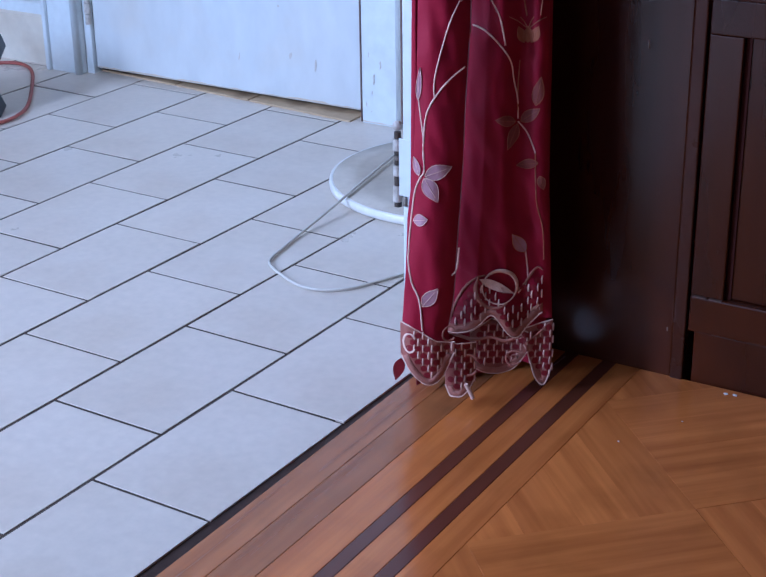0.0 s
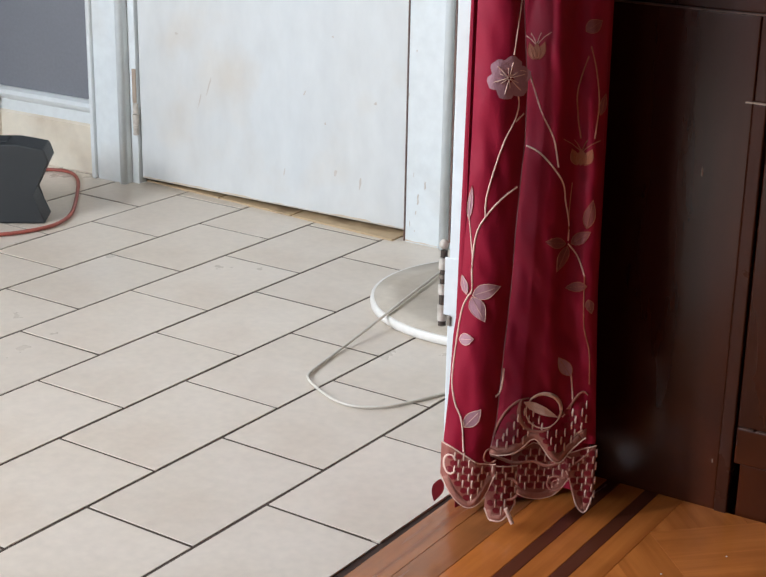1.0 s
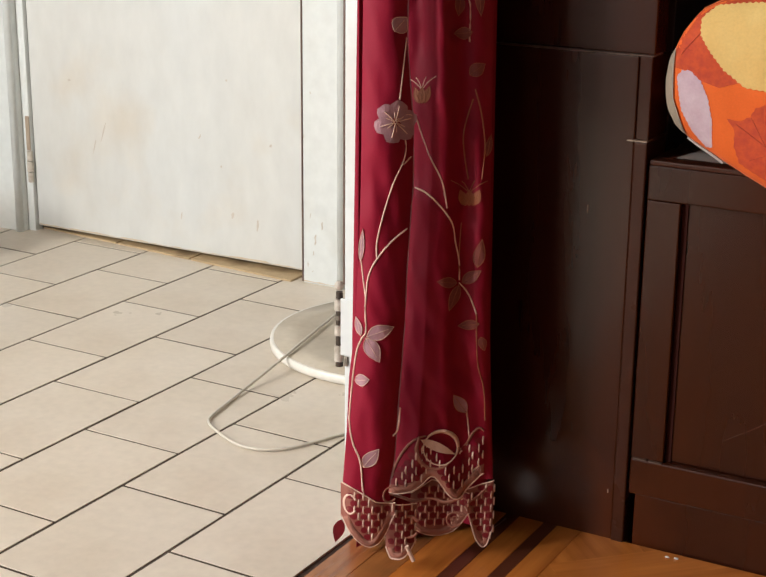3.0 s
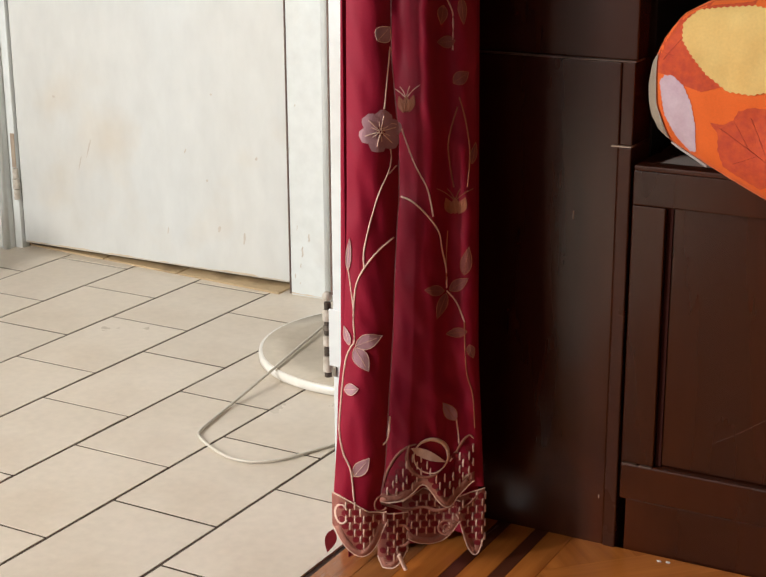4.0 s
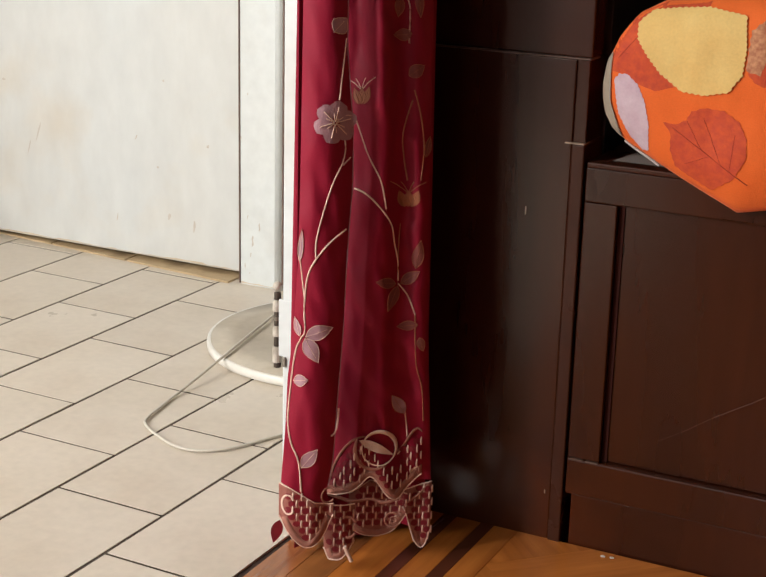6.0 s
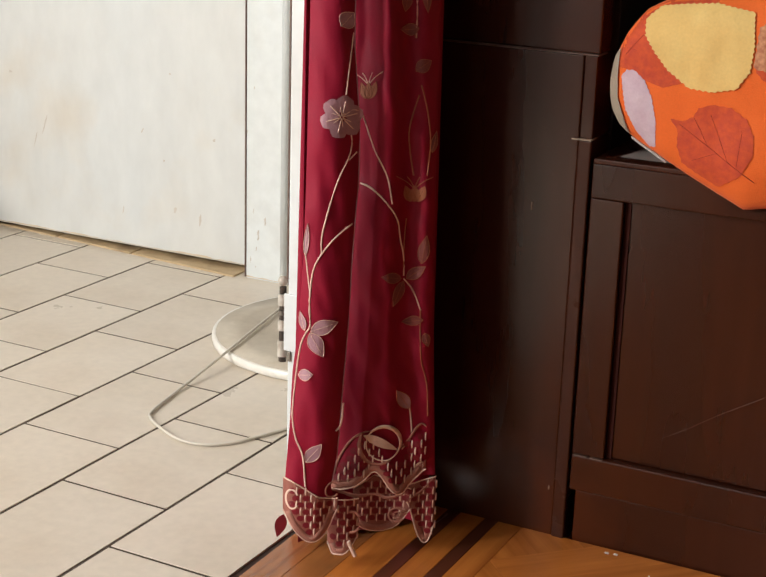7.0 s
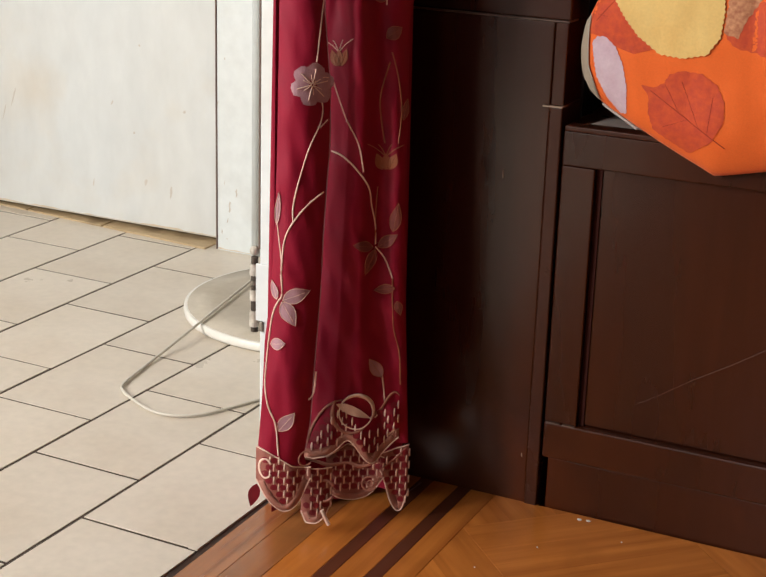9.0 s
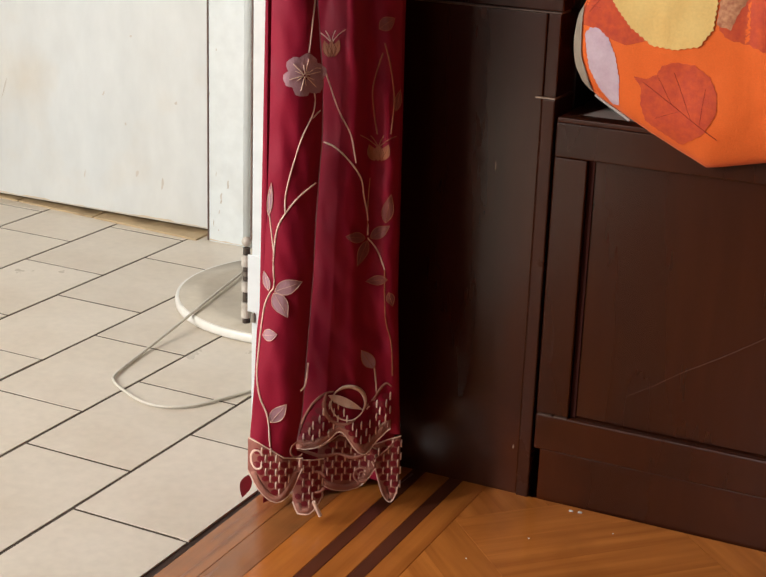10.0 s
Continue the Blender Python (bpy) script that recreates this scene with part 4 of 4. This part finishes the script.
ribbon([(0.116, 0.114), (0.104, 0.101), (0.092, 0.091), (0.080, 0.082)], (0.0015, 0.003, 0.003, 0.0015), ON, -0.001, BAND, curtain, "scroll")
ribbon([(-0.036, 0.098), (-0.015, 0.092), (0.006, 0.086), (0.030, 0.090), (0.050, 0.084), (0.075, 0.092)], (0.002, 0.005, 0.006, 0.004, 0.006, 0.002), lambda a, z, d: on_curtain(a, z, -0.010 + d), 0.0, BAND, curtain, "scroll")
part("tassel", patch(leaf_outline((-0.099, 0.070), (-0.108, 0.034), 0.017), lambda a, z, d: on_curtain(a, z, 0.016 + d), 0.001, 3), CELL, curtain, "small dark red leaf tab")
part("tassel", tube([on_curtain(a, z, 0.016) for a, z in ((-0.006, 0.028), (0.000, 0.014), (0.004, 0.004))], 0.003, 8, 3), THREAD, curtain, "frayed cream thread end")


# ---- pedestal base on the tiles ----
base = thing("pedestal_base", (0.049, 1.128, 0), "round white pedestal base with grimy beige top on the tiles", "pedestal base")
for name, mat, profile in (("rim", BASEWHITE, ((0.20, 0.0005), (0.249, 0.0005), (0.256, 0.004), (0.257, 0.012), (0.256, 0.0185), (0.2525, 0.0205), (0.249, 0.0195), (0.20, 0.017))),
                           ("top", BASETOP, ((0.0, 0.0180), (0.248, 0.0180), (0.2495, 0.0203), (0.20, 0.0225), (0.10, 0.025), (0.0, 0.026)))):
    bm = bmesh.new()
    rows = [[bm.verts.new((0.049 + 1.035 * r * math.cos(f), 1.128 + 1.035 * r * math.sin(f), z)) for f in (2 * math.pi * k / 72 for k in range(72))] if r else [bm.verts.new((0.049, 1.128, z))] for r, z in profile]
    for a, b in list(zip(rows, rows[1:])) + ([(rows[-1], rows[0])] if name == "rim" else []):
        for k in range(72):
            j = (k + 1) % 72
            bm.faces.new([v for v in dict.fromkeys((a[k % len(a)], a[j % len(a)], b[j % len(b)], b[k % len(b)]))])
    part(name, bm, mat, base, smooth=True)

cable = part("cable", tube([(-0.06, 1.36, 0.036), (-0.135, 1.27, 0.032), (-0.123, 1.177, 0.030), (-0.095, 1.006, 0.029), (-0.077, 0.870, 0.022), (-0.073, 0.736, 0.005), (-0.062, 0.660, 0.0036), (-0.053, 0.611, 0.0036), (-0.040, 0.585, 0.0036), (-0.006, 0.560, 0.0036), (0.057, 0.530, 0.0036), (0.105, 0.531, 0.0036),
                            (0.143, 0.561, 0.0036), (0.169, 0.612, 0.0036), (0.188, 0.654, 0.0036), (0.24, 0.76, 0.0036), (0.30, 0.82, 0.0036)], 0.0027, 10, 6), CORD, None, smooth=True)
tagged(cable, "off-white mains cable looped over the tiled floor", "cable")

# ---- grey stand with red cord ----
stand = thing("tool_stand", (-1.22, 1.03, 0), "charcoal plastic stand with waisted sides on the tiled floor", "tool stand")


def prism(shape, origin, right, away, depth, bevel=0.004):
    bm = bmesh.new()
    a = [bm.verts.new(origin + right * x + Vector((0, 0, z))) for x, z in shape]
    b = [bm.verts.new(v.co + away * depth) for v in a]
    for k in range(len(a)):
        j = (k + 1) % len(a)
        bm.faces.new((a[k], a[j], b[j], b[k]))
    bm.faces.new(a), bm.faces.new(b)
    if bevel:
        bmesh.ops.bevel(bm, geom=bm.edges[:], offset=bevel, segments=2, affect="EDGES", profile=0.5)
    return bm


SR, SA = Vector((0.80, 0.60, 0)), Vector((-0.60, 0.80, 0))
SO = Vector((-1.105, 1.012, 0.0))
part("body", prism(((0, 0.001), (-0.030, 0.068), (0.014, 0.148), (0.004, 0.178), (-0.060, 0.190), (-0.235, 0.190), (-0.29, 0.178), (-0.30, 0.148), (-0.25, 0.068), (-0.28, 0.001)), SO, SR, SA, 0.10), CHARCOAL, stand)
part("top_pad", prism(((-0.08, 0.190), (-0.08, 0.194), (-0.22, 0.194), (-0.22, 0.190)), SO + SA * 0.02, SR, SA, 0.06, 0.002), CHARCOAL, stand)
part("label_plate", prism(((-0.17, 0.045), (-0.145, 0.055), (-0.145, 0.085), (-0.17, 0.085)), SO - SA * 0.006, SR, SA, 0.0055, 0.001), PALEGREY, stand, "pale grey plastic plate")
red = part("cord", tube([(-1.50, 1.30, 0.006), (-1.46, 1.365, 0.006), (-1.40, 1.385, 0.006), (-1.325, 1.345, 0.006), (-1.22, 1.235, 0.006), (-1.115, 1.11, 0.006), (-1.077, 1.04, 0.006), (-1.068, 0.985, 0.006), (-1.085, 0.92, 0.006), (-1.115, 0.87, 0.006), (-1.19, 0.79, 0.006), (-1.30, 0.70, 0.006)], 0.0046, 10, 6), REDCORD, None, smooth=True)
tagged(red, "faded red power cord lying on the tiles", "power cord")

# ---- crumbs ----
crumb_spots = ((0.824, 0.508), (0.837, 0.510), (0.800, 0.397), (0.90, 0.47), (0.745, 0.30))
for k, (x, y) in enumerate(crumb_spots):
    bm = bmesh.new()
    bmesh.ops.create_icosphere(bm, subdivisions=1, radius=0.0026 if k < 2 else 0.0015)
    for v in bm.verts:
        v.co = (x + v.co.x * (1.6 if k < 2 else 1), y + v.co.y, max(v.co.z * 0.6, -0.001) + 0.0012)
    tagged(part("crumb", bm, CRUMB, None), "white crumb on the varnished floor", "crumb", "crumbs on the boards")


# ---- floor tiles ----
def tile_mesh(w, h):
    return mesh_of("tile", block(-w / 2, w / 2, -h / 2, h / 2, -0.02, 0.0, 0.0003, 1), TILE)


TL, GAP, SKEW = 0.3008, 0.0058, 0.0193
meshes = {}


def lay(x0, x1, y0, y1, k):
    w, h = x1 - x0 - GAP, y1 - y0 - GAP
    if w < 0.01 or h < 0.01:
        return
    key = (round(w, 3), round(h, 3))
    if key not in meshes:
        meshes[key] = tile_mesh(*key)
    ob = new("tile", meshes[key])
    ob.parent = kitchen_floor
    wob = math.sin(k * 12.9898) * 43758.5
    wob -= math.floor(wob)
    cx, cy = (x0 + x1) / 2, (y0 + y1) / 2
    ob.matrix_basis = pose(cx + SKEW * cy, cy - SKEW * cx, 0.0006 * (wob - 0.5), 0.10 * (wob - 0.5), 0.14 * (0.5 - wob), -math.degrees(SKEW) + 0.12 * (wob - 0.5))


def row_edge(k):
    return EDGE - 0.2 * k - 0.0009 * k * k


count = 0
for r in range(0, 11):
    x0, x1 = max(row_edge(r + 1), -1.74), row_edge(r)
    for u in range(-10, 7):
        y0 = 0.001 + 0.0018 * min((r - 2.8) ** 2, 20) + (u + 0.5 * (1 - r % 2)) * TL
        y1 = y0 + TL
        mid = (x0 + x1) / 2
        far = (1.400 - 0.09 * (mid + 0.404) if -1.30 < mid < -0.37 else 1.448) + SKEW * mid
        y1, y0 = min(y1, far), max(y0, -2.65)
        count += 1
        lay(x0, x1, y0, y1, count)


# ---- floor boards ----
def clipped(poly, x0, x1, y0, y1):
    for axis, limit, sign in ((0, x0, 1), (0, x1, -1), (1, y0, 1), (1, y1, -1)):
        out = []
        for i, p in enumerate(poly):
            q = poly[(i + 1) % len(poly)]
            ip, iq = sign * (p[axis] - limit) >= 0, sign * (q[axis] - limit) >= 0
            if ip:
                out.append(p)
            if ip != iq:
                t = (limit - p[axis]) / (q[axis] - p[axis])
                out.append((p[0] + (q[0] - p[0]) * t, p[1] + (q[1] - p[1]) * t))
        poly = out
        if len(poly) < 3:
            return []
    return poly


def board(poly, mat, direction, parent, bm=None, lift=0.0):
    """A board with a fine eased edge; its own axes follow the grain."""
    cx, cy = sum(p[0] for p in poly) / len(poly), sum(p[1] for p in poly) / len(poly)
    c, s = math.cos(direction), math.sin(direction)
    own = bm or bmesh.new()
    turn = (lambda x, y: (c * (x - cx) + s * (y - cy), -s * (x - cx) + c * (y - cy))) if bm is None else (lambda x, y: (x, y))
    shrink = lambda p, k: (cx + (p[0] - cx) * k, cy + (p[1] - cy) * k)
    ease = lambda p: (p[0] + 0.0007 * (1 if p[0] < cx else -1), p[1] + 0.0007 * (1 if p[1] < cy else -1))
    low = [own.verts.new((*turn(*shrink(p, 0.9985)), -0.0078)) for p in poly]
    mid = [own.verts.new((*turn(*shrink(p, 0.9985)), lift - 0.0006)) for p in poly]
    top = [own.verts.new((*turn(*ease(p)), lift)) for p in poly]
    n = len(poly)
    for k in range(n):
        j = (k + 1) % n
        own.faces.new((low[k], low[j], mid[j], mid[k])), own.faces.new((mid[k], mid[j], top[j], top[k]))
    own.faces.new(top)
    if bm is None:
        ob = new("board", mesh_of("board", own, mat))
        ob.parent = parent
        ob.matrix_basis = pose(cx, cy, 0, 0, 0, math.degrees(direction))
    return own


for x0, x1, mat in ((0.4005, 0.452, DULLOAK), (0.452, 0.503, DULLOAK), (0.503, 0.5615, OAK), (0.5615, 0.583, WALNUT), (0.583, 0.6235, OAK), (0.6235, 0.645, WALNUT), (0.645, 0.684, OAK)):
    joint = -1.0 - 0.7 * (0.5 + 0.5 * math.sin(x0 * 90))
    for y, y2 in ((-3.05, joint), (joint, PANELY)):
        board([(x0, y), (x1, y), (x1, y2), (x0, y2)], mat, 0.0, parlour_floor)
P0, Q0, S = 0.768, -0.5006, 0.3027
H = math.sqrt(0.5)
rest = bmesh.new()
for i in range(-8, 14):
    for j in range(-14, 8):
        for k in range(4):
            p0, q0 = P0 + i * S, Q0 + j * S
            if (i + j) % 2:
                pa, pb, qa, qb, direction = p0 + k * S / 4, p0 + (k + 1) * S / 4, q0, q0 + S, math.pi / 4
            else:
                pa, pb, qa, qb, direction = p0, p0 + S, q0 + k * S / 4, q0 + (k + 1) * S / 4, -math.pi / 4
            poly = clipped([((p - q) * H, (p + q) * H) for p, q in ((pa, qa), (pb, qa), (pb, qb), (pa, qb))], 0.684, 3.4, -3.05, PANELY)
            if len(poly) < 3 or abs(sum(poly[n][0] * poly[n - 1][1] - poly[n - 1][0] * poly[n][1] for n in range(len(poly)))) < 4e-5:
                continue
            near = max(p[0] for p in poly) < 1.9 and min(p[1] for p in poly) > -1.7
            board(poly, OAK, direction, parlour_floor, None if near else rest)
tagged(part("parquet", rest, OAK, parlour_floor), kind="stuff")
